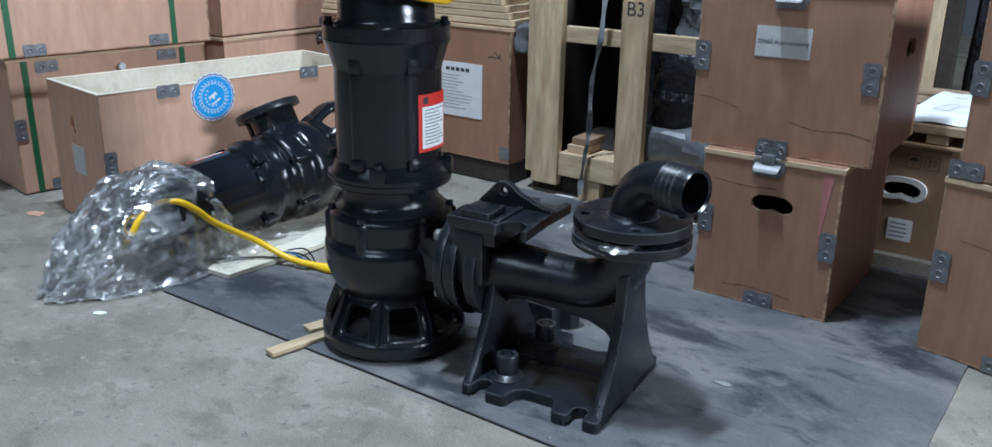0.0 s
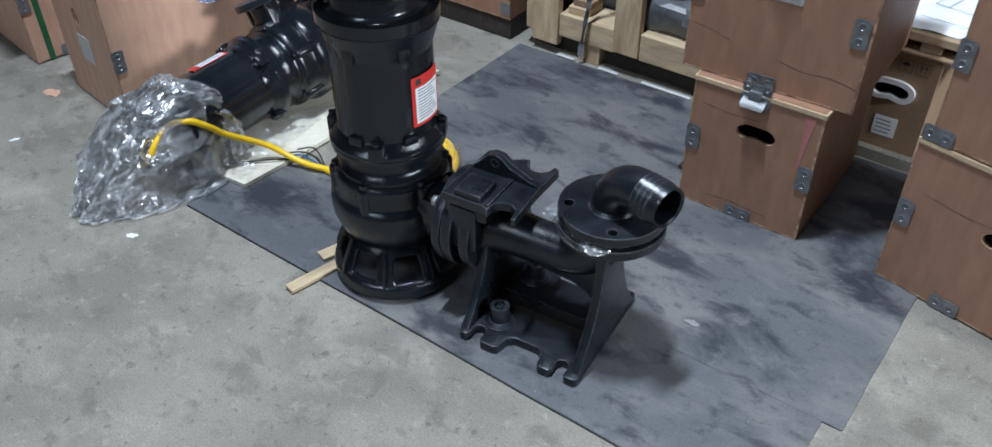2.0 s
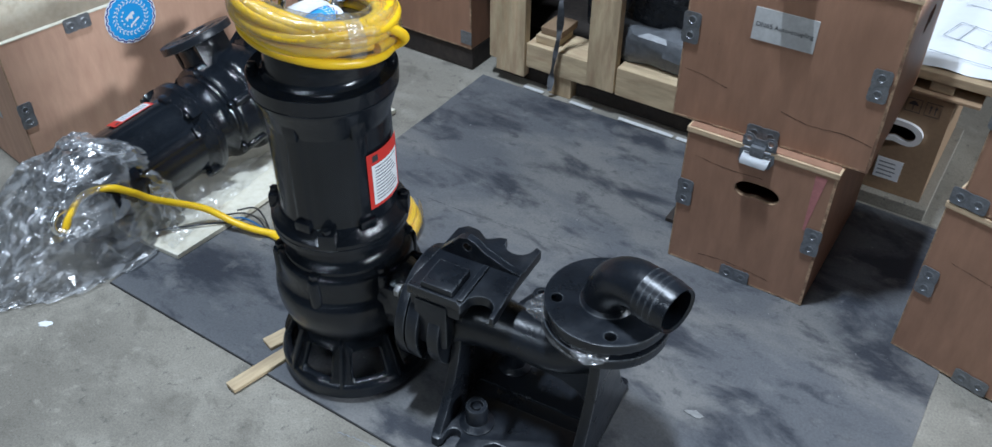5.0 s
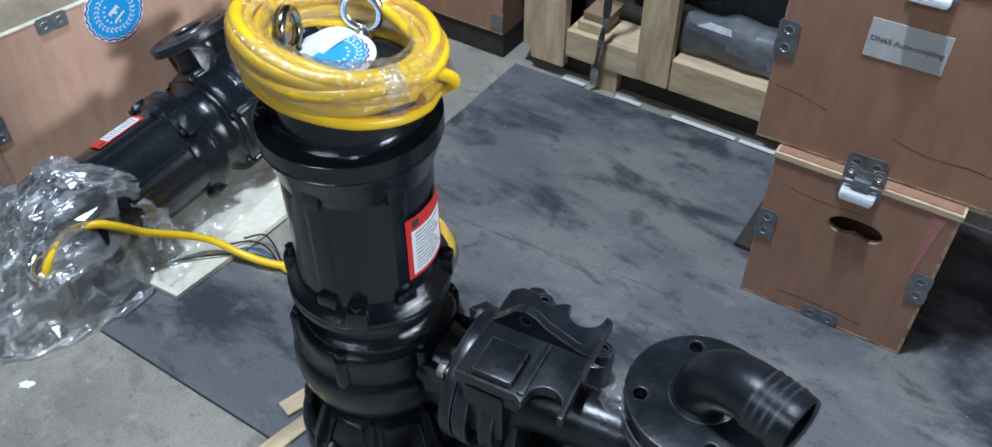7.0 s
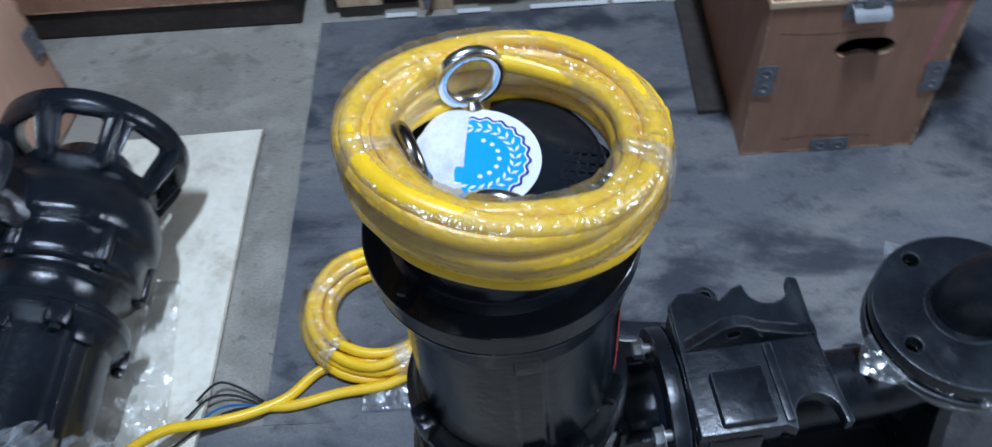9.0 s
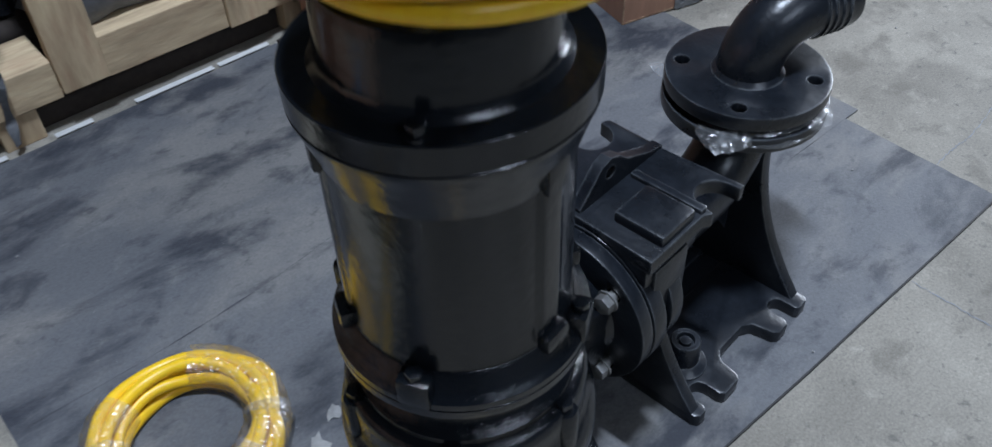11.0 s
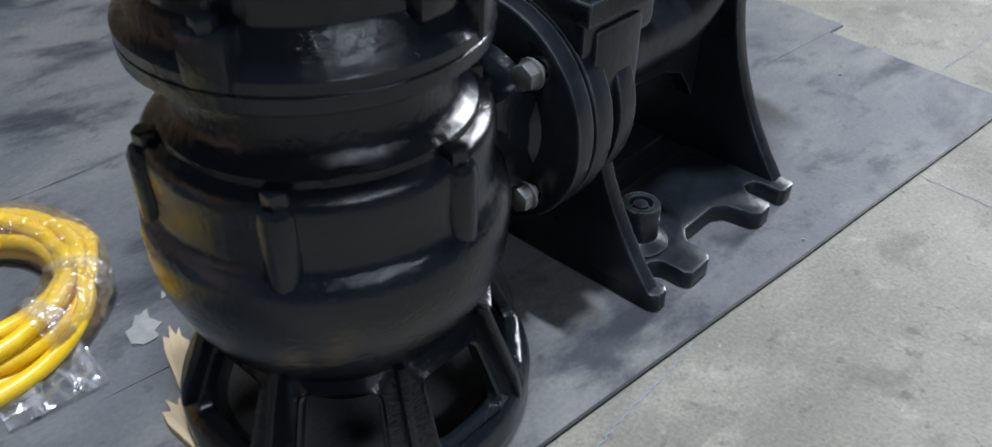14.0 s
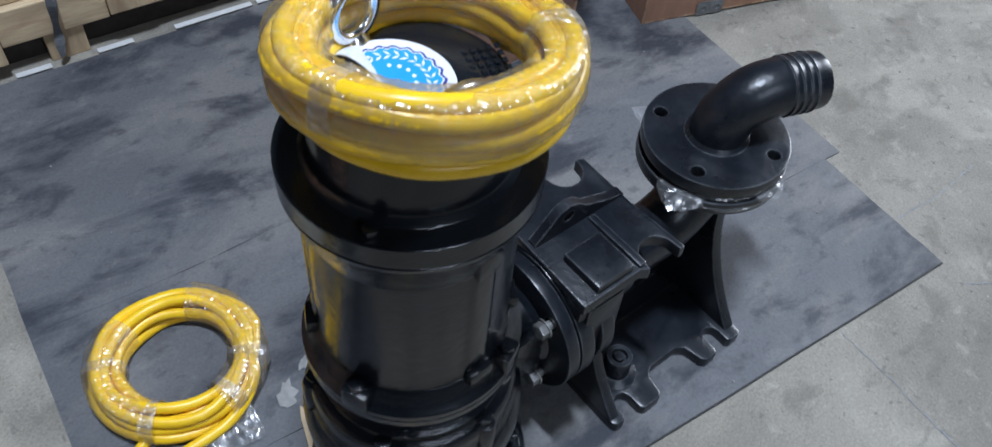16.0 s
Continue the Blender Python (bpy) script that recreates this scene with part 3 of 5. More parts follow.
    for ex, ey, turn, tip, mat, lab in ((-0.010, 0.058, 14, 0, CHROME, "polished steel lifting eye"), (-0.001, -0.066, -21, 8, CHROME, "polished steel lifting eye"), (-0.054, -0.012, 106, -4, STEEL_DIMMED, "steel lifting eye tinted dark for its reflection")):
        eye = tube([(0.022 * math.cos(2 * math.pi * k / 28), 0, 0.032 + 0.022 * math.sin(2 * math.pi * k / 28)) for k in range(28)], 0.0056, 12, closed=True)
        lathe([(0, 0), (0.013, 0), (0.0135, 0.003), (0.010, 0.009), (0.006, 0.013), (0, 0.013)], 20, eye)
        part("lifting_eye", eye, mat, pump, lab, pose(ex, ey, 0.630, tip, 0, turn))
    # outlet branch
    neck = tube([(0.085, 0, 0.183), (0.12, 0, 0.183), (0.142, 0, 0.183), (0.150, 0, 0.183)], 0.05, 36, radii=[0.062, 0.052, 0.052, 0.058])
    for y in (-0.045, 0.045):
        bx(0.09, 0.150, y - 0.006, y + 0.006, 0.145, 0.225, 0.003, neck)
    part("outlet_branch", neck, CAST, pump)
    turn = Matrix.Translation((0.149, 0, 0.183)) @ pose(0, 0, 0, 0, 90, 0)
    rim = ring_pts(0, 0, 0.0925, 56)
    holes = [ring_pts(0.0725 * math.cos(radians(a)), 0.0725 * math.sin(radians(a)), 0.0085, 12) for a in (45, 135, 225, 315)] + [ring_pts(0, 0, 0.034, 32)]
    fl = plate(rim, holes, 0.017, m=turn, bevel=0.002)
    lathe([(0.034, 0.0165), (0.036, 0.0195), (0.058, 0.0195), (0.060, 0.0165)], 40, fl, turn)
    flange = part("outlet_flange", fl, SATIN, pump)
    return pump


def warning_label(pump, a0, wide):
    """A red and white warning label bent round the motor housing."""
    def bent(c0, c1, z0, z1, r):
        q = bmesh.new()
        cols = [[q.verts.new((r * math.cos(radians(a0 + wide / 37 * (c0 + (c1 - c0) * k / 10))), r * math.sin(radians(a0 + wide / 37 * (c0 + (c1 - c0) * k / 10))), z)) for z in (z0, z1)] for k in range(11)]
        for c, d in zip(cols, cols[1:]):
            q.faces.new((c[0], d[0], d[1], c[1]))
        return q
    red = part("warning_label", bent(0, 37, 0.365, 0.462, 0.0952), RED, pump, "red bordered white warning label")
    part("label_field", bent(3.5, 33.5, 0.371, 0.441, 0.0956), PAPER, red)
    part("warning_sign", bent(4.5, 9.5, 0.446, 0.457, 0.0956), INK, red)
    for k in range(11):
        part("text_bar", bent(6, 31 - (k * 7) % 9, 0.4345 - 0.0057 * k, 0.4365 - 0.0057 * k, 0.0959), PRINT, red)


P1 = submersible_pump(pose(0.503, 0.143, 0.0035, 0, 0, 6), "glossy black submersible pump standing upright on the rubber mat")
P2 = copy_thing(P1, pose(-0.110, 0.588, 0.1475, 4.0, 0, 0) @ pose(0, 0.060, 0, 0, 0, -1.5) @ pose(0, 0, 0, 90, 0, 0) @ pose(0, 0, 0, 0, 0, 117))
tagged(P2, "glossy black submersible pump lying on its side on a cream board", "pump")
for ob in P2.children:
    if ob.name.startswith("outlet_flange"):
        ob.matrix_basis = ob.matrix_basis @ Matrix.Translation((0, 0, 0.183)) @ Matrix.Diagonal((1, 0.87, 0.87, 1)) @ Matrix.Translation((0, 0, -0.183))
    if ob.name.startswith("lifting_eye") and ob.data.materials[0] == STEEL_DIMMED:
        # this pump's third eye is bright, placed and turned to fit the camera's view
        seat, away = P2.matrix_basis.inverted() @ Vector((-0.102, -0.005, 0.128)), P2.matrix_basis.to_3x3().inverted() @ Vector((1.0, -0.9, 0.7))
        ob.data = ob.data.copy()
        ob.data.materials[0] = CHROME
        ob.matrix_basis = pose(seat.x, seat.y, 0.630, 0, 0, math.degrees(math.atan2(away.y, away.x)) - 90)
        tagged(ob, "polished steel lifting eye")
warning_label(P1, -23, 48)
warning_label(P2, -21, 22)
for at in (-1, 1):
    for z in (-1, 1):
        bolt(P1, pose(0.142, 0.0513 * at, 0.183 + 0.0513 * z, 0, -90, 0), 0.045)
# raised cast lettering on the cover, too worn to read
for k in range(5):
    for i in range(6):
        part("cast_mark", bx(0.046 + 0.0065 * k, 0.0500 + 0.0065 * k, -0.026 + 0.0085 * i, -0.0205 + 0.0085 * i, 0.6312, 0.6322, 0.0003, m=Matrix.Rotation(-0.3, 4, "Z")), GLOSS, P1)


# ---- coupling base ----
U = pose(0.503, 0.143, 0.0035, 0, 0, 6)
base = thing("pipe_coupling", "satin black cast iron pipe coupling base with slotted feet", "pipe coupling", U)
PZ = 0.183


def upright_disc(x, t, r, mat_parent, name, bore=0.034, squash=1.0):
    m = Matrix.Translation((x, 0, PZ)) @ pose(0, 0, 0, 0, 90, 0)
    b = plate([(px * squash, py) for px, py in ring_pts(0, 0, r, 48)], [ring_pts(0, 0, bore, 28)], t, m=m, bevel=0.002)
    return part(name, b, SATIN, mat_parent)


upright_disc(0.1685, 0.020, 0.093, base, "claw_flange")
upright_disc(0.204, 0.020, 0.088, base, "seat_flange")
upright_disc(0.189, 0.015, 0.070, base, "gasket_ring")
# sliding claw: block over the flanges, top plate with two guide notches, far fin with a lifting lug
claw = part("claw_block", bx(0.169, 0.256, -0.074, 0.070, 0.240, 0.279, 0.007), SATIN, base)
part("claw_cheek", bx(0.178, 0.236, -0.079, -0.052, 0.170, 0.262, 0.009), SATIN, claw)
part("claw_cheek", bx(0.178, 0.236, 0.050, 0.076, 0.170, 0.262, 0.009), SATIN, claw)
part("raised_pad", bx(0.190, 0.244, -0.074, -0.016, 0.280, 0.296, 0.004), SATIN, claw)
notch = [(0.168, -0.078), (0.252, -0.078), (0.262, -0.084)] + ring_pts(0.286, -0.072, 0.0225, 14, 180, 0) + [(0.3095, -0.084), (0.317, -0.084), (0.312, 0.0), (0.314, 0.084), (0.3035, 0.088)] + ring_pts(0.279, 0.082, 0.0235, 14, 0, -180) + [(0.254, 0.086), (0.243, 0.083), (0.225, 0.070), (0.205, 0.084), (0.185, 0.086), (0.172, 0.074)]
part("guide_plate", prism(notch, 0.018, m=Matrix.Translation((0, 0, 0.266)), bevel=0.002), SATIN, claw)
fin = plate([(0.176, 0.276), (0.312, 0.276), (0.312, 0.287), (0.290, 0.291), (0.250, 0.308), (0.236, 0.320), (0.222, 0.325), (0.208, 0.321), (0.194, 0.306), (0.176, 0.288)], [ring_pts(0.222, 0.308, 0.0075, 14)], 0.013, m=Matrix.Translation((0, 0.026, 0)) @ STAND_XZ)
part("lug_fin", fin, SATIN, claw)
part("guide_rib", bx(0.252, 0.262, -0.076, 0.010, 0.282, 0.289, 0.002), SATIN, claw)
# pipe from the seat flange, bending up to the upper flange
R, bend = 0.040, 0.085
pts = [(0.222, 0, PZ), (0.26, 0, PZ), (0.32, 0, PZ), (0.455 - bend, 0, PZ)]
pts += [(0.455 - bend + bend * math.sin(radians(a)), 0, PZ + bend - bend * math.cos(radians(a))) for a in range(10, 91, 10)]
pts += [(0.455, 0, 0.276)]
radii = [0.056, 0.044, R] + [R] * (len(pts) - 4) + [0.044]
part("bend_pipe", tube(pts, R, 36, radii=radii), SATIN, base)
top = Matrix.Translation((0.455, 0.002, 0.268))
up_f = plate(ring_pts(0, 0, 0.0925, 56), [ring_pts(0.0725 * math.cos(radians(a)), 0.0725 * math.sin(radians(a)), 0.0088, 12) for a in (35, 125, 215, 305)], 0.018, m=top, bevel=0.0022)
part("upper_flange", up_f, SATIN, base)
# rib under the pipe, arched between the webs
arch = [(0.236, 0.180), (0.236, 0.118), (0.250, 0.128), (0.275, 0.134), (0.330, 0.131), (0.395, 0.124), (0.425, 0.112), (0.442, 0.092), (0.456, 0.070), (0.456, 0.200)]
part("pipe_rib", prism(arch, 0.020, m=Matrix.Translation((0, 0.010, 0)) @ STAND_XZ, bevel=0.003), SATIN, base)
# webs standing on the feet


def web(x, t, foot_y, top_y, top_z, name):
    side = [(foot_y - (foot_y - top_y) * (1 - (1 - k / 9) ** 2.1), 0.018 + (top_z - 0.018) * k / 9) for k in range(10)]
    line = [(foot_y, 0.0)] + side + [(-y, z) for y, z in reversed(side)] + [(-foot_y, 0.0)]
    return part(name, prism(line, t, m=Matrix.Translation((x, 0, 0)) @ STAND_YZ, bevel=0.003), SATIN, base)


web(0.226, 0.016, 0.122, 0.044, 0.215, "front_web")
web(0.452, 0.018, 0.118, 0.040, 0.225, "rear_web")


def slot(x0, x1, d):
    """A round-ended slot cut in from the foot's outer edge."""
    c, r = (x0 + x1) / 2, (x1 - x0) / 2
    return [(c - r * math.cos(radians(18 * k)), d - r * math.sin(radians(18 * k))) for k in range(11)]


# Feet run inward under the pipe to blacken the floor between the webs.
for s in (-1, 1):
    y = 0.088 * s
    line = [(0.226, -0.074), (0.226, 0.036), (0.231, 0.042), (0.242, 0.042), (0.247, 0.036)] + slot(0.247, 0.272, 0.022) + [(0.272, 0.040), (0.277, 0.046), (0.304, 0.046), (0.310, 0.040), (0.314, 0.016), (0.326, 0.006)]
    line += [(0.374, 0.006), (0.386, 0.014), (0.391, 0.040), (0.397, 0.046), (0.415, 0.046), (0.420, 0.040)] + slot(0.420, 0.444, 0.022) + [(0.444, 0.040), (0.448, 0.044), (0.465, 0.044), (0.470, 0.039), (0.470, -0.074)]
    bar = prism([(x, y + s * d) for x, d in line], 0.0195, bevel=0.003)
    part("slotted_foot", bar, SATIN, base)
    boss = lathe([(0, 0.012), (0.028, 0.012), (0.029, 0.022), (0.024, 0.026), (0.0190, 0.029), (0.0180, 0.059), (0.0168, 0.061), (0.0110, 0.061), (0.0100, 0.054), (0.007, 0.054), (0.0065, 0.060), (0, 0.061)], 28, m=Matrix.Translation((0.281, 0.070 * s, 0)))
    part("anchor_boss", boss, SATIN, base)
part("cross_bar", bx(0.228, 0.468, -0.0145, 0.0145, 0.0, 0.016, 0.003), SATIN, base)

# ---- rail bracket lying behind the coupling ----
bracket = thing("rail_bracket", "satin black cast bracket with two round lugs on the mat", "bracket", pose(0, 0, 0.0037))
part("bracket_bar", prism([(0.515, 0.345), (0.532, 0.374), (0.650, 0.355), (0.745, 0.345), (0.745, 0.312), (0.640, 0.322)], 0.052, bevel=0.004), SATIN, bracket)
part("bracket_arm", prism([(0.562, 0.366), (0.583, 0.436), (0.600, 0.443), (0.638, 0.424), (0.641, 0.398), (0.624, 0.388), (0.608, 0.402), (0.598, 0.402), (0.592, 0.361)], 0.060, bevel=0.004), SATIN, bracket)
part("bracket_arm", prism([(0.715, 0.343), (0.722, 0.375), (0.738, 0.391), (0.760, 0.388), (0.770, 0.370), (0.762, 0.352), (0.742, 0.340)], 0.056, bevel=0.004), SATIN, bracket)
for x, y in ((0.622, 0.406), (0.750, 0.371)):
    part("bracket_lug", lathe([(0, 0.050), (0.019, 0.050), (0.0185, 0.071), (0.0165, 0.075), (0.009, 0.075), (0.008, 0.066), (0, 0.066)], 24, m=Matrix.Translation((x, y, 0))), SATIN, bracket)

# ---- hose elbow on the coupling ----
elbow = thing("hose_elbow", "black ridged hose elbow flanged onto the coupling base", "pipe elbow", pose(0.9550, 0.1935, 0.2985, 0, 0, -14.5))
part("elbow_flange", plate(ring_pts(0, 0, 0.091, 56), [ring_pts(0.0725 * math.cos(radians(a)), 0.0725 * math.sin(radians(a)), 0.0085, 12) for a in (45, 135, 225, 315)] + [ring_pts(0, 0, 0.031, 32)], 0.017, bevel=0.002), SATIN, elbow)
er = 0.058
ep = [(0, 0, 0.004), (0, 0, 0.016)] + [(er - er * math.cos(radians(a)), 0, 0.020 + er * math.sin(radians(a))) for a in range(0, 91, 9)]
x_end = 0.116
rad = [0.0355] * len(ep)
for k, x in enumerate((0.062, 0.0655, 0.066, 0.0755, 0.076, 0.0855, 0.086, 0.0955, 0.096, 0.105, 0.112, x_end)):
    ep.append((x, 0, 0.078))
    rad.append((0.0355, 0.0355, 0.0375, 0.0355, 0.0375, 0.0355, 0.0375, 0.0355, 0.0375, 0.0355, 0.0352, 0.034)[k])
body = tube(ep, 0.035, 32, radii=rad, caps=False)
part("elbow_pipe", body, SATIN, elbow)
# Bore takes the darker gloss black so its inside reads as shaded.
part("bore", tube([(x_end - 0.0004, 0, 0.078), (x_end - 0.003, 0, 0.078), (0.10, 0, 0.078), (0.06, 0, 0.078), (0.055, 0, 0.078)], 0.03, 32, radii=[0.0338, 0.0295, 0.0295, 0.0295, 0.001], caps=False), GLOSS, elbow)
part("weld_bead", lathe([(0.0335, 0.016), (0.041, 0.0165), (0.0355, 0.023)], 36), SATIN, elbow)


# ---- yellow cable ----
def coil(name, cx, cy, z0, turns, r, label, seed, tail=(), lead=(), tilt=(0, 0)):
    rnd = random.Random(seed)
    pts = []
    for i, (R0, zz) in enumerate(turns):
        e, ph = rnd.uniform(0.0, 0.035), rnd.uniform(0, 6.28)
        w3, w5, p3, p5 = rnd.uniform(0.0006, 0.0022), rnd.uniform(0.0004, 0.0012), rnd.uniform(0, 6.28), rnd.uniform(0, 6.28)
        nxt = turns[min(i + 1, len(turns) - 1)]
        dx, dy = rnd.uniform(-0.002, 0.002), rnd.uniform(-0.002, 0.002)
        for k in range(40):
            a = 2 * math.pi * k / 40
            w = max(0.0, (k - 30) / 10)
            rr = (R0 * (1 - w) + nxt[0] * w) * (1 + e * math.cos(2 * a + ph)) + w3 * math.sin(3 * a + p3) + w5 * math.sin(5 * a + p5)
            z = zz * (1 - w) + nxt[1] * w + 0.0026 * math.sin(2 * a + p5) + 0.0016 * math.sin(4 * a + p3)
            x, y = rr * math.cos(a) + dx, rr * math.sin(a) + dy
            pts.append((cx + x, cy + y, z0 + z + tilt[0] * x + tilt[1] * y))
    ob = thing(name, label, "cable", None, "yellow cables")
    part("coil_winding", tube(pts, r, 12), YELLOW, ob)
    if lead:
        part("cable_lead", tube(spline(list(lead) + pts[:1], 8), r, 12), YELLOW, ob)
    if tail:
        part("cable_tail", tube(spline(pts[-1:] + list(tail), 8), r, 12), YELLOW, ob)
    return ob


COIL1 = coil("cable_coil", 0.512, 0.135, 0.6475, [(0.1040, 0.0), (0.0915, 0.001), (0.0795, 0.002), (0.0790, 0.016), (0.0915, 0.0155), (0.1040, 0.0145), (0.1040, 0.029), (0.0925, 0.030), (0.0810, 0.0295), (0.0985, 0.0378)], 0.0074, "bundled yellow rubber cable wrapped in film on the upright pump", 3,
     tail=[(0.616, 0.158, 0.655), (0.622, 0.183, 0.632)] + [(0.512 + 0.100 * math.cos(radians(g)), 0.135 + 0.100 * math.sin(radians(g)), 0.6335 - 0.014 * math.cos(radians(g)) - 0.016 * math.sin(radians(g)) + 0.0003 * max(0.0, -g - 140)) for g in (26, 5, -20, -50, -85, -120, -150, -175, -200, -225)], tilt=(-0.14, -0.16))
COIL2 = coil("cable_coil", 0.303, 0.411, 0.0115, [(0.1045, 0.0), (0.090, 0.0), (0.0755, 0.001), (0.103, 0.014), (0.089, 0.014), (0.0745, 0.015), (0.097, 0.027), (0.083, 0.028)], 0.0073, "bundled yellow rubber cable lying on the rubber mat", 5,
     tail=[(0.380, 0.340, 0.030), (0.330, 0.300, 0.018), (0.250, 0.288, 0.012), (0.190, 0.274, 0.011), (0.150, 0.274, 0.011)],
     lead=[(-0.118, -0.014, 0.068), (-0.085, -0.024, 0.090), (-0.062, -0.020, 0.116), (-0.056, -0.002, 0.146), (-0.060, 0.036, 0.166), (-0.036, 0.075, 0.170), (-0.018, 0.108, 0.147), (-0.008, 0.145, 0.110), (0.030, 0.221, 0.056), (0.085, 0.247, 0.026), (0.130, 0.262, 0.016), (0.180, 0.285, 0.012), (0.235, 0.330, 0.012), (0.330, 0.325, 0.014)])
for k, mid in enumerate(([(0.11, 0.290, 0.016), (0.075, 0.285, 0.02), (0.05, 0.255, 0.024)], [(0.115, 0.275, 0.018), (0.09, 0.262, 0.03), (0.06, 0.240, 0.023)], [(0.10, 0.265, 0.016), (0.05, 0.225, 0.022), (0.0, 0.175, 0.022), (-0.03, 0.145, 0.021)], [(0.115, 0.300, 0.02), (0.085, 0.305, 0.026), (0.06, 0.280, 0.024)])):
    tagged(part("cable_core", tube(spline([(0.155, 0.272 + 0.002 * k, 0.011)] + mid, 6), 0.0019, 6), BLUEWIRE if k == 1 else BLACKWIRE), "blue cable core splayed from the yellow cable end" if k == 1 else "bare black cable core splayed from the yellow cable end", "wire", "cable cores")


# ---- plywood boxes ----
def clip(parent, at):
    """A bent galvanised corner clip with two dimpled holes."""
    b = plate([(-0.012, -0.029), (0.012, -0.029), (0.0155, -0.025), (0.0155, -0.008), (0.0140, 0.0), (0.0155, 0.008), (0.0155, 0.025), (0.012, 0.029), (-0.012, 0.029), (-0.0155, 0.025), (-0.0155, 0.008), (-0.0140, 0.0), (-0.0155, -0.008), (-0.0155, -0.025)], [ring_pts(0, -0.0145, 0.0050, 12), ring_pts(0, 0.0145, 0.0050, 12)], 0.0016)
    for y in (-0.0145, 0.0145):
        lathe([(0.0, -0.0004), (0.0022, 0.0004), (0.0050, 0.0004), (0.0064, 0.0024), (0.0085, 0.0014)], 14, b, Matrix.Translation((0, y, 0)))
    return part("clip", b, ZINC, parent, "", at)


def hand_hole(cx, cz, w=0.082, h=0.036):
    """A bean-shaped grip hole."""
    line = []
    for k in range(24):
        a = 2 * math.pi * k / 24
        x, z = (w / 2) * math.copysign(abs(math.cos(a)) ** 0.75, math.cos(a)), (h / 2) * math.sin(a)
        line.append((cx + x, cz + z + (0.009 * math.exp(-(5 * x / w) ** 2) if z < -1e-6 else 0.002)))
    return line


def plywood_box(name, at, w, d, h, label, lid=True, hole=None, end_hole=None, clips=(), group="plywood boxes", inner=None, face=None):
    """A box of thin plywood: front at y = 0, w wide from x = 0, d deep, h high."""
    t = 0.010
    box = thing(name, label, "wooden box", at, group)
    mat = face or PLY
    part("front_panel", plate([(0, 0), (w, 0), (w, h), (0, h)], [hole] if hole else [], t, m=Matrix.Translation((0, t, 0)) @ STAND_XZ), mat, box, smooth=0)
    if hole:
        wall = bmesh.new()
        mid = Vector((sum(x for x, z in hole) / len(hole), sum(z for x, z in hole) / len(hole)))
        loops = [[wall.verts.new((x + (mid.x - x) * k, y, z + (mid.y - z) * k)) for x, z in hole] for k, y in ((-0.035, -0.0004), (0.02, -0.0003), (0.02, t + 0.0003))]
        for c, e in zip(loops, loops[1:]):
            for i in range(len(c)):
                wall.faces.new((c[i - 1], c[i], e[i], e[i - 1]))
        part("hole_rim", wall, EDGEWORN, box, "pale cut rim of the grip hole", smooth=0)
    part("back_panel", bx(0, w, d - t, d, 0, h), mat, box, smooth=0)
    for x in (0.0, w - t):
        part("end_panel", plate([(t, 0), (d - t, 0), (d - t, h), (t, h)], [end_hole] if end_hole else [], t - 0.0006, m=Matrix.Translation((x + 0.0003, 0, 0)) @ STAND_YZ), mat, box, smooth=0)
    part("bottom_panel", bx(t, w - t, t, d - t, 0.002, t), mat, box, smooth=0)
    if lid:
        top = bx(-0.003, w + 0.003, -0.003, d + 0.003, h + 0.0005, h + 0.011, 0.0012)
        part("lid", top, PLYEDGE, box, smooth=0)
        part("lid_face", bx(0.001, w - 0.001, 0.001, d - 0.001, h + 0.0112, h + 0.0124), mat, box, smooth=0)
    # pale cut edges along the front corners and foot
    for x, wide in ((-0.0008, 0.0022), (w - 0.0042, 0.0050)):
        part("edge_strip", bx(x, x + wide, -0.0008, 0.002, 0.0005, h), EDGEWORN, box, smooth=0)
    part("edge_strip", bx(0.0045, w - 0.0045, -0.0006, 0.002, 0.0005, 0.0036), EDGEWORN, box, smooth=0)
    if inner:
        for x0, x1, y0, y1 in ((t, w - t, d - t - 0.002, d - t), (t, t + 0.002, t, d - t - 0.002), (w - t - 0.002, w - t, t, d - t - 0.002), (t, w - t, t, t + 0.002)):
            if end_hole and x1 - x0 < 0.01:
                part("inner_lining", plate([(y0, t), (y1, t), (y1, h - 0.001), (y0, h - 0.001)], [end_hole], 0.002, m=Matrix.Translation((x0, 0, 0)) @ STAND_YZ), inner, box, smooth=0)
            else:
                part("inner_lining", bx(x0, x1, y0, y1, t, h - 0.001), inner, box, smooth=0)
        part("rim", plate([(-0.001, -0.001), (w + 0.001, -0.001), (w + 0.001, d + 0.001), (-0.001, d + 0.001)], [[(t, t), (w - t, t), (w - t, d - t), (t, d - t)]], 0.002, m=Matrix.Translation((0, 0, h))), inner, box, smooth=0)
    for x, z, turn, side in clips:
        if side == "front":
            m = Matrix.Translation((x, -0.0018, z)) @ pose(0, 0, 0, 90, 0, 0) @ pose(0, 0, 0, 0, 0, turn)
        elif side == "right":
            m = Matrix.Translation((w + 0.0004, x, z)) @ pose(0, 0, 0, 0, 90, 0) @ pose(0, 0, 0, 0, 0, turn + 90)
        else:
            m = Matrix.Translation((-0.0004, x, z)) @ pose(0, 0, 0, 0, -90, 0) @ pose(0, 0, 0, 0, 0, turn + 90)
        clip(box, m)
    return box


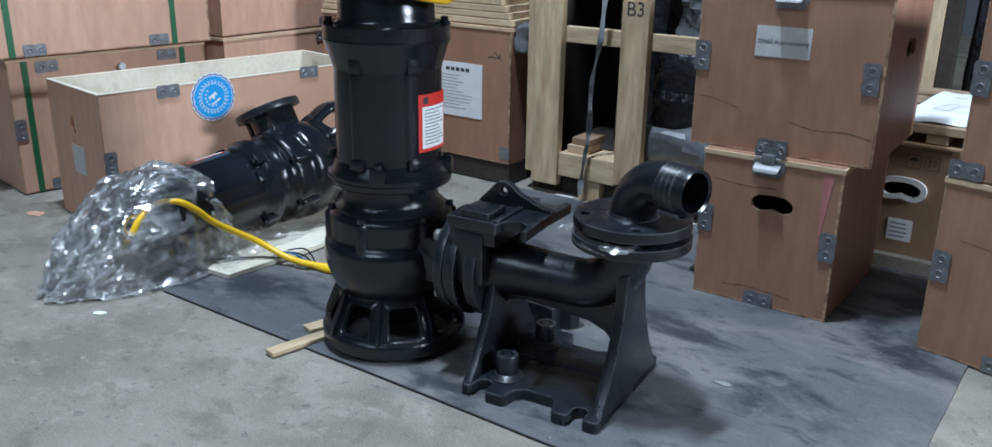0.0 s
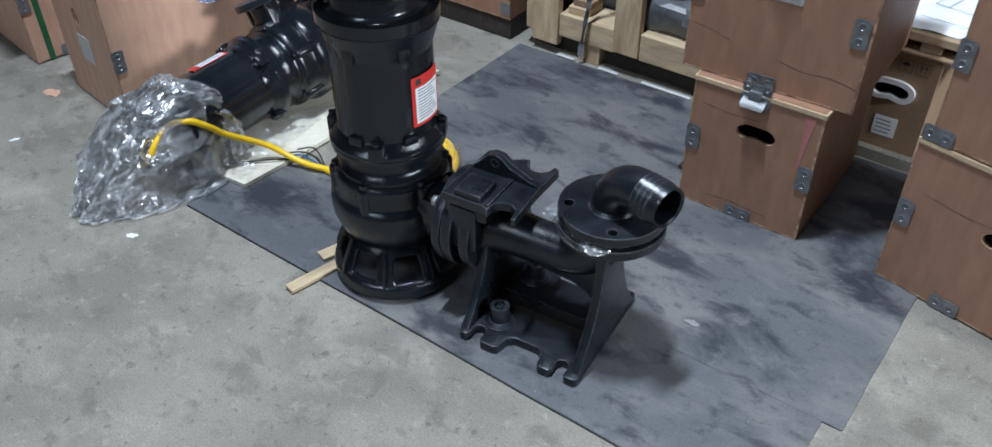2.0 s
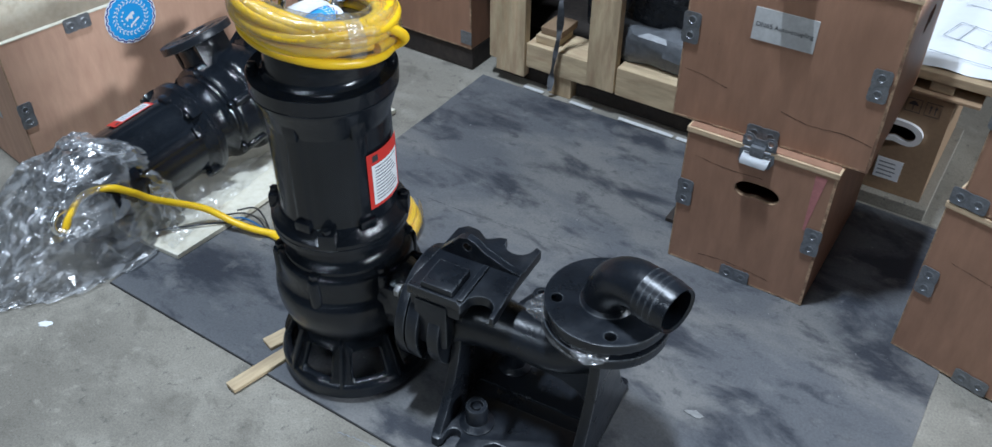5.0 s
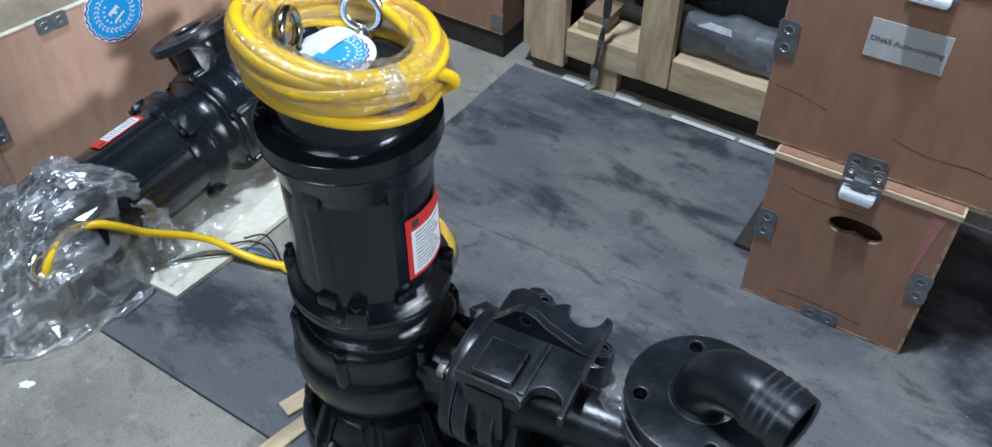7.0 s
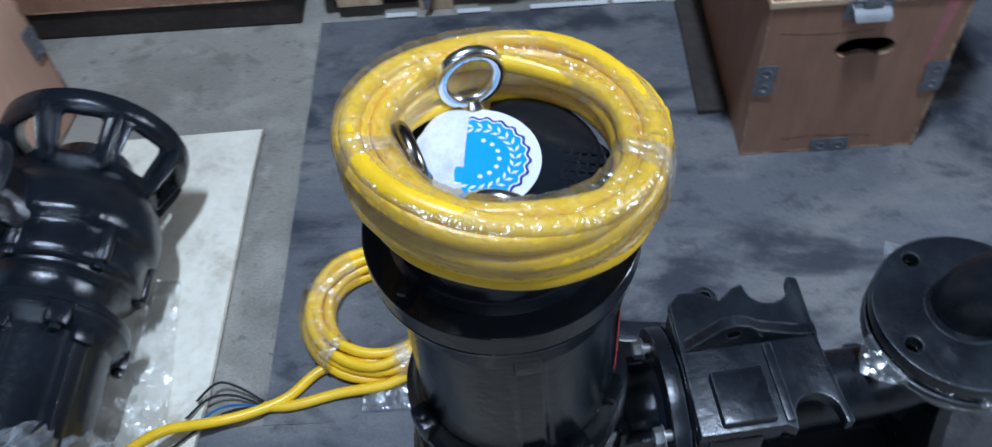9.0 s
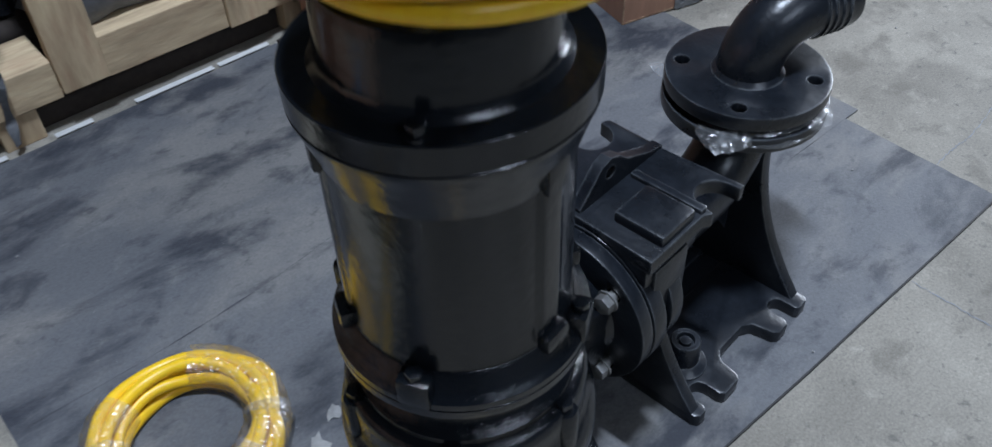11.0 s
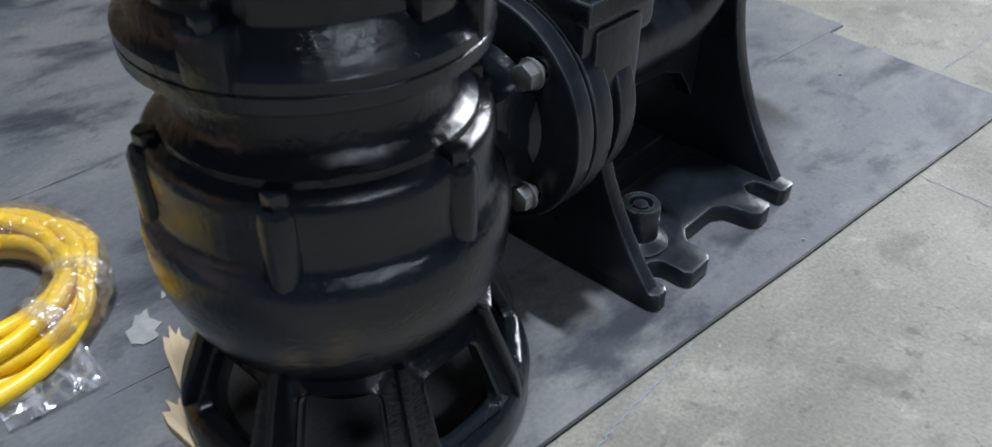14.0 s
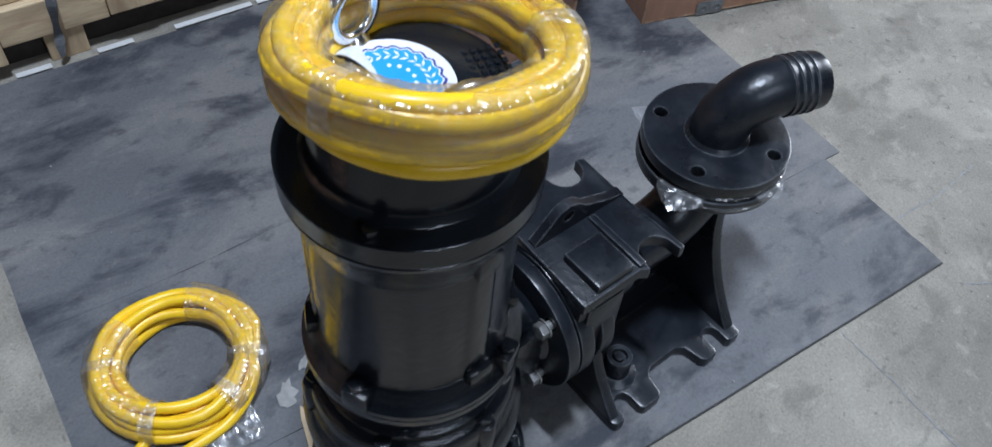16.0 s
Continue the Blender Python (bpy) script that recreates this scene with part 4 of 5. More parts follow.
# Right-hand boxes carry their weaker light in the darker plywood colour.
LB = plywood_box("plywood_box", pose(0.8635, 0.681, 0.004, 0, 0, 0.5), 0.272, 0.36, 0.296, "small plywood box, tinted darker for shade, with a bean-shaped grip hole", True, hand_hole(0.144, 0.213, 0.084, 0.037), None,
                 [(0.012, 0.164, 0, "front"), (0.259, 0.152, 0, "front"), (0.138, 0.014, 90, "front"), (0.128, 0.286, 90, "front")], face=PLY_SHADED)
part("pink_mark", prism([(0.236, 0.290), (0.256, 0.290), (0.249, 0.235), (0.242, 0.172), (0.238, 0.172)], 0.0006, m=Matrix.Translation((0, -0.0003, 0)) @ STAND_XZ), PINKTAPE, LB, smooth=0)
UB = plywood_box("plywood_box", pose(0.822, 0.6985, 0.3135, 0, 0, 1.2), 0.352, 0.36, 0.306, "plywood box tinted darker for shade, stacked on a smaller one", True, None, hand_hole(0.2, 0.2),
                 [(0.010, 0.177, 0, "front"), (0.330, 0.163, 0, "front"), (0.168, 0.014, 90, "front"), (0.172, 0.292, 90, "front")], face=PLY_SHADED)


def latch(parent, x, z):
    """A sprung steel butterfly latch: two lobed holed plates, a spring box and a bent pull tab."""
    b = bmesh.new()
    for dz, s in ((0.016, 1), (-0.016, -1)):
        line = [(-0.030, -0.013 * s), (0.030, -0.013 * s), (0.031, 0.004 * s), (0.025, 0.014 * s), (0.014, 0.013 * s), (0.008, 0.006 * s), (-0.008, 0.006 * s), (-0.014, 0.013 * s), (-0.025, 0.014 * s), (-0.031, 0.004 * s)]
        plate(line, [ring_pts(-0.020, 0.003 * s, 0.0048, 12), ring_pts(0.020, 0.003 * s, 0.0048, 12)], 0.0016, b, Matrix.Translation((x, -0.0022, z + dz)) @ STAND_XZ)
        for ex in (-0.020, 0.020):
            lathe([(0.0050, 0.0), (0.0062, 0.0022), (0.0082, 0.0012)], 14, b, Matrix.Translation((x + ex, -0.0034, z + dz + 0.003 * s)) @ pose(0, 0, 0, 90, 0, 0))
    body_ = part("latch", b, ZINC, parent)
    box_ = bx(x - 0.013, x + 0.013, -0.014, -0.0040, z - 0.010, z + 0.010, 0.003)
    tube([(x - 0.024, -0.010, z + 0.003), (x + 0.024, -0.010, z + 0.003)], 0.0022, 8, box_)
    part("spring_box", box_, ZINC, body_)
    tab = bmesh.new()
    strip = [(-0.0050, -0.008), (-0.0150, -0.011), (-0.0235, -0.0165), (-0.0255, -0.0225)]
    rows = [[tab.verts.new((x + ex * (1 - 0.1 * (k == 3)), y, z + dz)) for ex in (-0.025, -0.0125, 0.0, 0.0125, 0.025)] for k, (y, dz) in enumerate(strip)]
    for c, d in zip(rows, rows[1:]):
        for i in range(4):
            tab.faces.new((c[i], c[i + 1], d[i + 1], d[i]))
    bmesh.ops.solidify(tab, geom=tab.faces[:], thickness=0.0012)
    part("pull_tab", tab, TABMETAL_LIT, body_, "bent pull tab, colour brightened as lit from above", smooth=50)


latch(LB, 0.131, 0.305)
latch(UB, 0.173, 0.312)
RB = plywood_box("plywood_box", pose(1.306, 0.680, 0.004, 0, 0, -13), 0.40, 0.36, 0.315, "shade-tinted plywood box at the edge of the rubber mat", True, hand_hole(0.2, 0.19), None,
                 [(0.016, 0.165, 0, "front"), (0.142, 0.014, 90, "front")], face=PLY_SHADED)
plywood_box("plywood_box", pose(1.322, 0.676, 0.3335, 0, 0, -13), 0.40, 0.36, 0.30, "shade-tinted plywood box stacked on top of another", True, None, None,
                  [(0.010, 0.17, 0, "front"), (0.012, 0.014, 90, "front")], face=PLY_SHADED)

OBX = plywood_box("plywood_crate", pose(-0.374, 0.127, 0.004, 0, 0, 82.0), 0.760, 0.29, 0.338, "open plywood crate with cream inside and no lid", False, None, [(0.160 + 0.017 * math.cos(radians(18 * k)), 0.245 + 0.024 * math.sin(radians(18 * k))) for k in range(20)],
                  [(0.012, 0.175, 0, "front"), (0.170, 0.328, 90, "front"), (0.575, 0.330, 90, "front"), (0.745, 0.165, 0, "front")], inner=CREAM)

part("paper_label", bx(-0.0014, -0.0004, 0.115, 0.180, 0.125, 0.195), GREYPAPER, OBX, "small grey printed label", smooth=0)


def strap(parent, x, w, d, z0, z1, name="strap"):
    b = bx(x, x + 0.016, -0.0025, -0.0005, z0, z1)
    return part(name, b, STRAP, parent, "green packing strap", smooth=0)


for z, lab in ((0.004, "long plywood crate with green packing straps"), (0.376, "long plywood crate with green straps, stacked on another")):
    c = plywood_box("plywood_crate", pose(-0.862 + (0.03 if z > 0.1 else 0), 0.172 - (0.04 if z > 0.1 else 0), z, 0, 0, 81.5), 0.56 + (0 if z < 0.1 else 0.04), 0.30, 0.355, lab, True, None, hand_hole(0.15, 0.25, 0.05, 0.05),
                    [(0.012, 0.175, 0, "front"), (0.10, 0.338, 90, "front"), (0.44, 0.338, 90, "front"), (0.10, 0.016, 90, "front"), (0.44, 0.016, 90, "front")])
    strap(c, 0.035, 0.5, 0.3, 0.0, 0.366)
    strap(c, 0.48, 0.5, 0.3, 0.0, 0.366)
for z, lab in ((0.004, "long plywood crate far back with green straps"), (0.376, "far plywood crate with green straps, stacked on another")):
    c = plywood_box("plywood_crate", pose(-0.78, 0.80, z, 0, 0, 88), 0.56, 0.30, 0.355, lab, True, None, None,
                    [(0.012, 0.175, 0, "front"), (0.40, 0.338, 90, "front"), (0.42, 0.016, 90, "front")])
    strap(c, 0.42, 0.5, 0.3, 0.0, 0.366)

BACK = plywood_box("shipping_crate", pose(-0.62, 1.070, 0.064, 0, 0, 0), 0.732, 0.42, 0.375, "brown plywood shipping crate with a white paper notice", True, None, None, [], face=PLY_SHADED)
part("skid", bx(0, 0.732, 0.004, 0.10, -0.062, -0.002, 0.003), DARKWOOD_SHADE, BACK, smooth=0)
part("skid", bx(0, 0.732, 0.32, 0.416, -0.062, -0.002, 0.003), DARKWOOD_SHADE, BACK, smooth=0)
part("corner_plate", bx(0.700, 0.7335, -0.0025, -0.0005, 0.012, 0.048), ZINC, BACK)
sheet = part("paper_notice", bx(0.470, 0.636, -0.0022, -0.0008, 0.118, 0.275), PAPER, BACK, "white printed paper notice", smooth=0)
rnd = random.Random(4)
for k in range(5):
    part("heading_bar", bx(0.505 + 0.018 * k, 0.518 + 0.018 * k, -0.0027, -0.0023, 0.250, 0.260), INK, sheet, smooth=0)
for k in range(11):
    z = 0.236 - 0.0095 * k
    part("text_bar", bx(0.485, 0.52 + rnd.uniform(0.02, 0.09), -0.0027, -0.0023, z, z + 0.0022), LIGHTPRINT, sheet, smooth=0)
for k in range(4):
    part("board", bx(0.0 + 0.01 * k, 0.735 - 0.012 * k, 0.0, 0.40, 0.3895 + 0.0185 * k, 0.4065 + 0.0185 * k, 0.002), PINE_FLAT, BACK, smooth=0)

# ---- slatted crate with the wrapped goods ----
slat = thing("slatted_crate", "raw pine slatted crate on dark skids with wrapped goods", "crate", pose(0.0, 1.08, 0.0))
for x0, x1, z0, z1 in ((0.186, 0.270, 0.030, 0.86), (0.447, 0.523, 0.066, 0.88), (0.742, 0.815, 0.060, 0.86)):
    part("post", bx(x0, x1, -0.004, 0.022, z0, z1, 0.002), PINE, slat, smooth=0)
part("post", bx(0.160, 0.185, 0.004, 0.05, 0.055, 0.86, 0.002), PINE, slat, smooth=0)
for z0, z1 in ((0.424, 0.466), (0.80, 0.84)):
    part("rail", bx(0.165, 0.90, 0.023, 0.048, z0, z1, 0.002), PINE_FLAT, slat, smooth=0)
part("deck_board", bx(0.271, 0.446, 0.004, 0.11, 0.058, 0.124, 0.002), PINE_FLAT, slat, smooth=0)
part("deck_board", bx(0.524, 0.741, 0.004, 0.11, 0.060, 0.134, 0.002), PINE_FLAT, slat, smooth=0)
part("deck_board", bx(0.816, 0.90, 0.004, 0.11, 0.060, 0.134, 0.002), PINE_FLAT, slat, smooth=0)
# Inner deck takes the near-black wood so the crate's inside reads as shaded.
part("deck_board", bx(0.17, 0.90, 0.112, 0.62, 0.092, 0.112, 0.002), DARKWOOD_SHADE, slat, smooth=0)
part("loose_block", bx(0.288, 0.350, 0.02, 0.10, 0.125, 0.146, 0.002, m=None), PINE_FLAT, slat, smooth=0)
part("loose_block", bx(0.296, 0.356, 0.03, 0.11, 0.147, 0.166, 0.002), CARTON, slat, smooth=0)
for x0 in (0.335, 0.850):
    part("skid_block", bx(x0, x0 + 0.065, 0.010, 0.10, 0.0, 0.057, 0.002), PINE, slat, smooth=0)
# Skids double as near-black filling for the shaded gap under the deck.
part("skid", bx(0.17, 0.92, 0.112, 0.62, 0.0, 0.091, 0.003), DARKWOOD_SHADE, slat, smooth=0)
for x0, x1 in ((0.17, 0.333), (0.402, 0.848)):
    part("skid", bx(x0, x1, 0.036, 0.111, 0.0, 0.056, 0.003), DARKWOOD_SHADE, slat, smooth=0)
# Dark boards added at back, side and top to keep the inside dim.
part("back_board", bx(0.15, 0.92, 0.62, 0.64, 0.0, 1.0, 0.002), DARKWOOD_SHADE, slat, smooth=0)
part("side_board", bx(0.152, 0.160, 0.06, 0.62, 0.0, 1.0, 0.002), DARKWOOD_SHADE, slat, smooth=0)
part("top_board", bx(0.15, 0.92, 0.05, 0.64, 1.0, 1.02, 0.002), DARKWOOD_SHADE, slat, smooth=0)
hang = spline([(0.405, -0.012, 0.62), (0.395, -0.014, 0.45), (0.375, -0.014, 0.33), (0.372, -0.012, 0.20), (0.360, -0.014, 0.10), (0.352, -0.012, 0.02)], 8)
st = bmesh.new()
prev = None
for i, p in enumerate(hang):
    w = 0.007 + 0.002 * math.sin(i * 0.9)
    tw = 0.5 * math.sin(i * 0.35)
    a_, b_ = st.verts.new((p.x - w * math.cos(tw), p.y - w * math.sin(tw), p.z)), st.verts.new((p.x + w * math.cos(tw), p.y + w * math.sin(tw), p.z))
    if prev:
        st.faces.new((prev[0], prev[1], b_, a_))
    prev = (a_, b_)
bmesh.ops.solidify(st, geom=st.faces[:], thickness=0.0012)
part("hanging_strap", st, DARKSTRAP, slat, "limp dark grey packing strap", smooth=60)
for x0, x1 in ((0.272, 0.330), (0.408, 0.470), (0.545, 0.690), (0.700, 0.800)):
    tagged(part("tape_strip", bx(x0, x1, 1.070, 1.082, 0.0040, 0.0052), GREYPAPER, smooth=0), "white tape strip stuck to the floor under the crate", "tape", "tape strips")


def crease(p, scale, seed):
    """Sharp folds: high along thin lines, flat between them."""
    n = noise.noise(p * scale + Vector((seed, 2.3 * seed, -seed)))
    return (1 - min(1.0, abs(n) * 3.2)) ** 2


def bundle(name, x0, x1, y0, y1, z0, z1, mat, label, cat, seed, fold=0.014):
    """A soft wrapped pack: a rounded block with sagging faces and sharp folds."""
    b = bx(x0, x1, y0, y1, z0, z1, min(0.03, 0.3 * min(x1 - x0, y1 - y0, z1 - z0)), seg=3)
    for k in range(3):
        bmesh.ops.subdivide_edges(b, edges=[e for e in b.edges if e.calc_length() > 0.022], cuts=1, use_grid_fill=True)
    bmesh.ops.triangulate(b, faces=[f for f in b.faces if len(f.verts) > 4])
    mid = Vector(((x0 + x1) / 2, (y0 + y1) / 2, (z0 + z1) / 2))
    for v in b.verts:
        p = Vector(v.co)
        skew = Vector((p.x * 0.6, p.y, p.z * 1.5 + 0.5 * p.x))
        out = (p - mid).normalized()
        v.co = p + out * (fold * (crease(skew, 9, seed) - 0.35) + 0.6 * fold * crease(skew, 22, seed + 3)) + 0.6 * fold * noise.noise_vector(p * 7 + Vector((seed, seed, 0)))
    return tagged(part(name, b, mat, smooth=24), label, cat)


bundle("polythene_package", 0.50, 0.89, 1.17, 1.60, 0.205, 0.425, TARP, "goods wrapped in shiny black polythene inside the crate", "bundle", 1.3)
bundle("crumpled_sheet", 0.475, 0.86, 1.115, 1.25, 0.128, 0.215, GREYSHEET, "crumpled grey polythene sheet on the crate deck", "plastic sheet", 4.2, 0.024)
bundle("polythene_package", 0.33, 0.47, 1.28, 1.6, 0.115, 0.66, TARP, "dark film wrapped goods standing inside the crate", "bundle", 7.7)
bundle("clear_bag", 0.54, 0.66, 1.20, 1.36, 0.43, 0.60, GREYSHEET, "cloudy plastic bag lying on the wrapped goods", "plastic bag", 9.1, 0.022)
bundle("crumpled_sheet", 0.115, 0.158, 1.085, 1.125, 0.385, 0.455, GREYSHEET, "torn grey polythene over the crate corner", "plastic sheet", 2.2, 0.010)

# ---- cardboard box, pallet and drawing ----
carton = thing("cardboard_box", "brown cardboard box with a white plastic grip", "cardboard box", pose(1.000, 1.10, 0.0))
CW = 0.246
part("carton_front", plate([(0, 0.03), (CW, 0.03), (CW, 0.284), (0, 0.284)], [hand_hole(0.158, 0.180, 0.082, 0.034)], 0.006, m=Matrix.Translation((0, 0.006, 0)) @ STAND_XZ), CARTON, carton, smooth=0)
for x in (0.0, CW - 0.006):
    part("carton_side", bx(x + 0.0004, x + 0.0056, 0.0062, 0.35, 0.03, 0.283), CARTON, carton, smooth=0)
part("carton_back", bx(0.0062, CW - 0.0062, 0.344, 0.35, 0.03, 0.2768), CARTON, carton, smooth=0)
part("carton_flap", bx(0.006, CW - 0.006, 0.0062, 0.35, 0.277, 0.283), CARTON, carton, smooth=0)
part("carton_foot", bx(-0.05, CW + 0.02, -0.02, 0.36, 0.0, 0.029, 0.002), CONCRETE, carton, smooth=0)
grip = plate(hand_hole(0.158, 0.180, 0.106, 0.056), [hand_hole(0.158, 0.180, 0.080, 0.033)], 0.009, m=Matrix.Translation((0, 0.0, 0)) @ STAND_XZ)
part("grip", grip, WHITEPLASTIC, carton, "white plastic hand grip")
note = part("carton_label", bx(0.140, 0.192, -0.0012, -0.0004, 0.062, 0.112), PAPER, carton, smooth=0)
for k in range(4):
    part("text_bar", bx(0.145, 0.178 + 0.002 * (k % 3), -0.0016, -0.0013, 0.100 - 0.010 * k, 0.103 - 0.010 * k), PRINT, note, smooth=0)
for x0 in (0.158, 0.196):
    frame_ = plate([(x0, 0.232), (x0 + 0.030, 0.232), (x0 + 0.030, 0.262), (x0, 0.262)], [[(x0 + 0.001, 0.233), (x0 + 0.029, 0.233), (x0 + 0.029, 0.261), (x0 + 0.001, 0.261)]], 0.0006, m=Matrix.Translation((0, -0.0002, 0)) @ STAND_XZ)
    sign = part("care_mark", frame_, INK, carton, smooth=0)
    if x0 < 0.18:
        part("umbrella_print", prism([(x0 + 0.005, 0.248), (x0 + 0.010, 0.255), (x0 + 0.015, 0.257), (x0 + 0.020, 0.255), (x0 + 0.025, 0.248)], 0.0006, m=Matrix.Translation((0, -0.0002, 0)) @ STAND_XZ), INK, sign, smooth=0)
        part("umbrella_print", bx(x0 + 0.0145, x0 + 0.0158, -0.0008, -0.0002, 0.236, 0.248), INK, sign, smooth=0)
    else:
        for dx in (0.009, 0.019):
            part("arrow_print", prism([(x0 + dx, 0.238), (x0 + dx + 0.0018, 0.238), (x0 + dx + 0.0018, 0.251), (x0 + dx + 0.004, 0.251), (x0 + dx + 0.001, 0.257), (x0 + dx - 0.002, 0.251), (x0 + dx, 0.251)], 0.0006, m=Matrix.Translation((0, -0.0002, 0)) @ STAND_XZ), INK, sign, smooth=0)
pal = thing("pallet", "raw wood pallet resting on the cardboard box", "pallet", pose(0.99, 1.092, 0.2845))
part("torn_card", bx(0.0, 0.30, -0.012, 0.50, 0.0, 0.006, 0.001), CARTON, pal, smooth=0)
for y0, y1, dx in ((-0.004, 0.092, 0.0), (0.125, 0.225, 0.012), (0.262, 0.362, -0.008), (0.40, 0.50, 0.006)):
    part("board", bx(-0.02 + dx, 0.45 + dx, y0, y1, 0.0290, 0.0480, 0.002), PINE_DARK, pal, smooth=0)
for x0 in (0.0, 0.20, 0.40):
    part("bearer", bx(x0, x0 + 0.045, 0.0, 0.50, 0.0075, 0.0285, 0.002), PINE_DARK, pal, smooth=0)
draw = bmesh.new()
bmesh.ops.create_grid(draw, x_segments=20, y_segments=20, size=0.5)
for v in draw.verts:
    u, w = v.co.x + 0.5, v.co.y + 0.5
    v.co = Vector((1.120 + 0.24 * u + 0.02 * w, 1.100 + 0.42 * w + 0.01 * u, 0.3345 + 0.004 * math.sin(8 * u + 2) ** 2 + 0.003 * math.sin(6 * w) ** 2))
sheet = tagged(part("paper_drawing", draw, PAPER, smooth=60), "white paper sheet with a line drawing on the pallet", "paper")
for x0, y0, x1, y1 in ((1.17, 1.24, 1.19, 1.32), (1.19, 1.32, 1.30, 1.30), (1.30, 1.30, 1.28, 1.22), (1.28, 1.22, 1.17, 1.24), (1.20, 1.23, 1.22, 1.32), (1.25, 1.225, 1.27, 1.31), (1.16, 1.16, 1.30, 1.15), (1.18, 1.42, 1.31, 1.41)):
    L = math.hypot(x1 - x0, y1 - y0)
    part("drawn_line", bx(0, L, -0.0008, 0.0008, 0, 0.0003), PRINT, sheet, "", pose(x0, y0, 0.3418, 0, 0, math.degrees(math.atan2(y1 - y0, x1 - x0))), smooth=0)
post = thing("timber_post", "pale timber post standing behind the pallet", "post", pose(1.035, 1.70, 0.0))
part("post_timber", bx(0, 0.045, 0, 0.05, 0, 1.2, 0.002), PINE, post, smooth=0)
part("brown_batten", bx(0.047, 0.085, 0.004, 0.05, 0, 1.2, 0.002), DARKWOOD_SHADE, post, smooth=0)
# Dark block added so the background behind the pallet reads dim.
bundle("polythene_package", 1.13, 1.75, 1.85, 2.3, 0.002, 1.3, TARP, "tall dark block added behind the pallet as backdrop", "bundle", 5.5)
tagged(part("red_pole", bx(1.36, 1.385, 1.70, 1.725, 0.0, 1.2, 0.003), RED), "red painted steel pole beside the dark stack", "pole")
# Another added dark block, hiding the lit far wall behind the crates.
bundle("polythene_package", -0.75, 1.0, 2.0, 2.5, 0.002, 1.5, DARKWOOD_SHADE, "dark block added far behind the crates as backdrop", "timber stack", 8.5)

tagged(part("dark_plank", bx(0.812, 0.861, 0.775, 1.064, 0.0040, 0.0130, 0.0015), DARKWOOD_SHADE, smooth=0), "dark brown plank lying on the mat beside the small box", "plank")


def scuff(parent, points, w, seed):
    """A thin dark scratch across a box front."""
    rs = random.Random(seed)
    q = bmesh.new()
    line = spline([(x, 0, z) for x, z in points], 10)
    prev = None
    for i, p in enumerate(line):
        h = w * rs.uniform(0.2, 1.0)
        j = rs.uniform(-0.0006, 0.0006)
        pair = q.verts.new((p.x, -0.0004, p.z + j + h)), q.verts.new((p.x, -0.0004, p.z + j - h))
        if prev:
            q.faces.new((prev[0], prev[1], pair[1], pair[0]))
        prev = pair
    part("scuff", q, STAINBROWN, parent, smooth=0)


scuff(UB, [(0.010, 0.098), (0.045, 0.094), (0.090, 0.082)], 0.0008, 1)
scuff(UB, [(0.190, 0.068), (0.240, 0.058), (0.300, 0.060), (0.345, 0.052)], 0.0009, 2)
scuff(UB, [(0.060, 0.170), (0.064, 0.150), (0.060, 0.120)], 0.0006, 3)
scuff(LB, [(0.020, 0.250), (0.080, 0.244), (0.150, 0.247)], 0.0007, 4)
scuff(LB, [(0.060, 0.030), (0.120, 0.036), (0.200, 0.028)], 0.0008, 5)
scuff(RB, [(0.040, 0.220), (0.120, 0.214), (0.220, 0.221)], 0.0007, 6)

# ---- cream board under the lying pump, wood blocks ----
b = prism([(-0.300, 0.118), (-0.02, 0.112), (0.058, 0.118), (0.070, 0.300), (0.074, 0.700), (0.078, 0.790), (-0.070, 0.785), (-0.24, 0.780)], 0.011, m=Matrix.Translation((0, 0, 0.0045)), bevel=0.001)
tagged(part("cream_board", b, CREAM, smooth=0), "worn cream painted board lying on the floor", "board")


def stick(x0, y0, x1, y1, w, h, z, label):
    L = math.hypot(x1 - x0, y1 - y0)
    ob = part("wood_block", bx(0, L, -w / 2, w / 2, 0, h, 0.002), PINE_FLAT, None, "", pose(x0, y0, z, 0, 0, math.degrees(math.atan2(y1 - y0, x1 - x0))), smooth=0)
    return tagged(ob, label, "wood block", "wood blocks")


stick(0.392, -0.062, 0.418, 0.060, 0.026, 0.0085, 0.0036, "raw pine stick pushed under the pump foot")
stick(0.372, 0.046, 0.392, 0.110, 0.030, 0.0085, 0.0036, "short raw pine offcut beside the pump foot")
for x0, y0, x1, y1, w in ((0.392, 0.140, 0.383, 0.212, 0.024), (0.402, 0.196, 0.421, 0.286, 0.020)):
    L, rs = math.hypot(x1 - x0, y1 - y0), random.Random(int(1000 * x0))
    torn = [(0, -w / 2), (L * 0.72, -w / 2), (L * 0.80, -w * 0.30), (L * 0.93, -w * 0.34), (L * 0.84, -w * 0.12), (L, 0.0), (L * 0.82, w * 0.16), (L * 0.88, w * 0.36), (L * 0.70, w / 2), (0, w / 2)]
    ob = part("wood_block", prism(torn, 0.0085), PINE_FLAT, None, "", pose(x0, y0, 0.0036, 0, 0, math.degrees(math.atan2(y1 - y0, x1 - x0))), smooth=0)
    tagged(ob, "splintered raw pine offcut beside the pump foot", "wood block", "wood blocks")


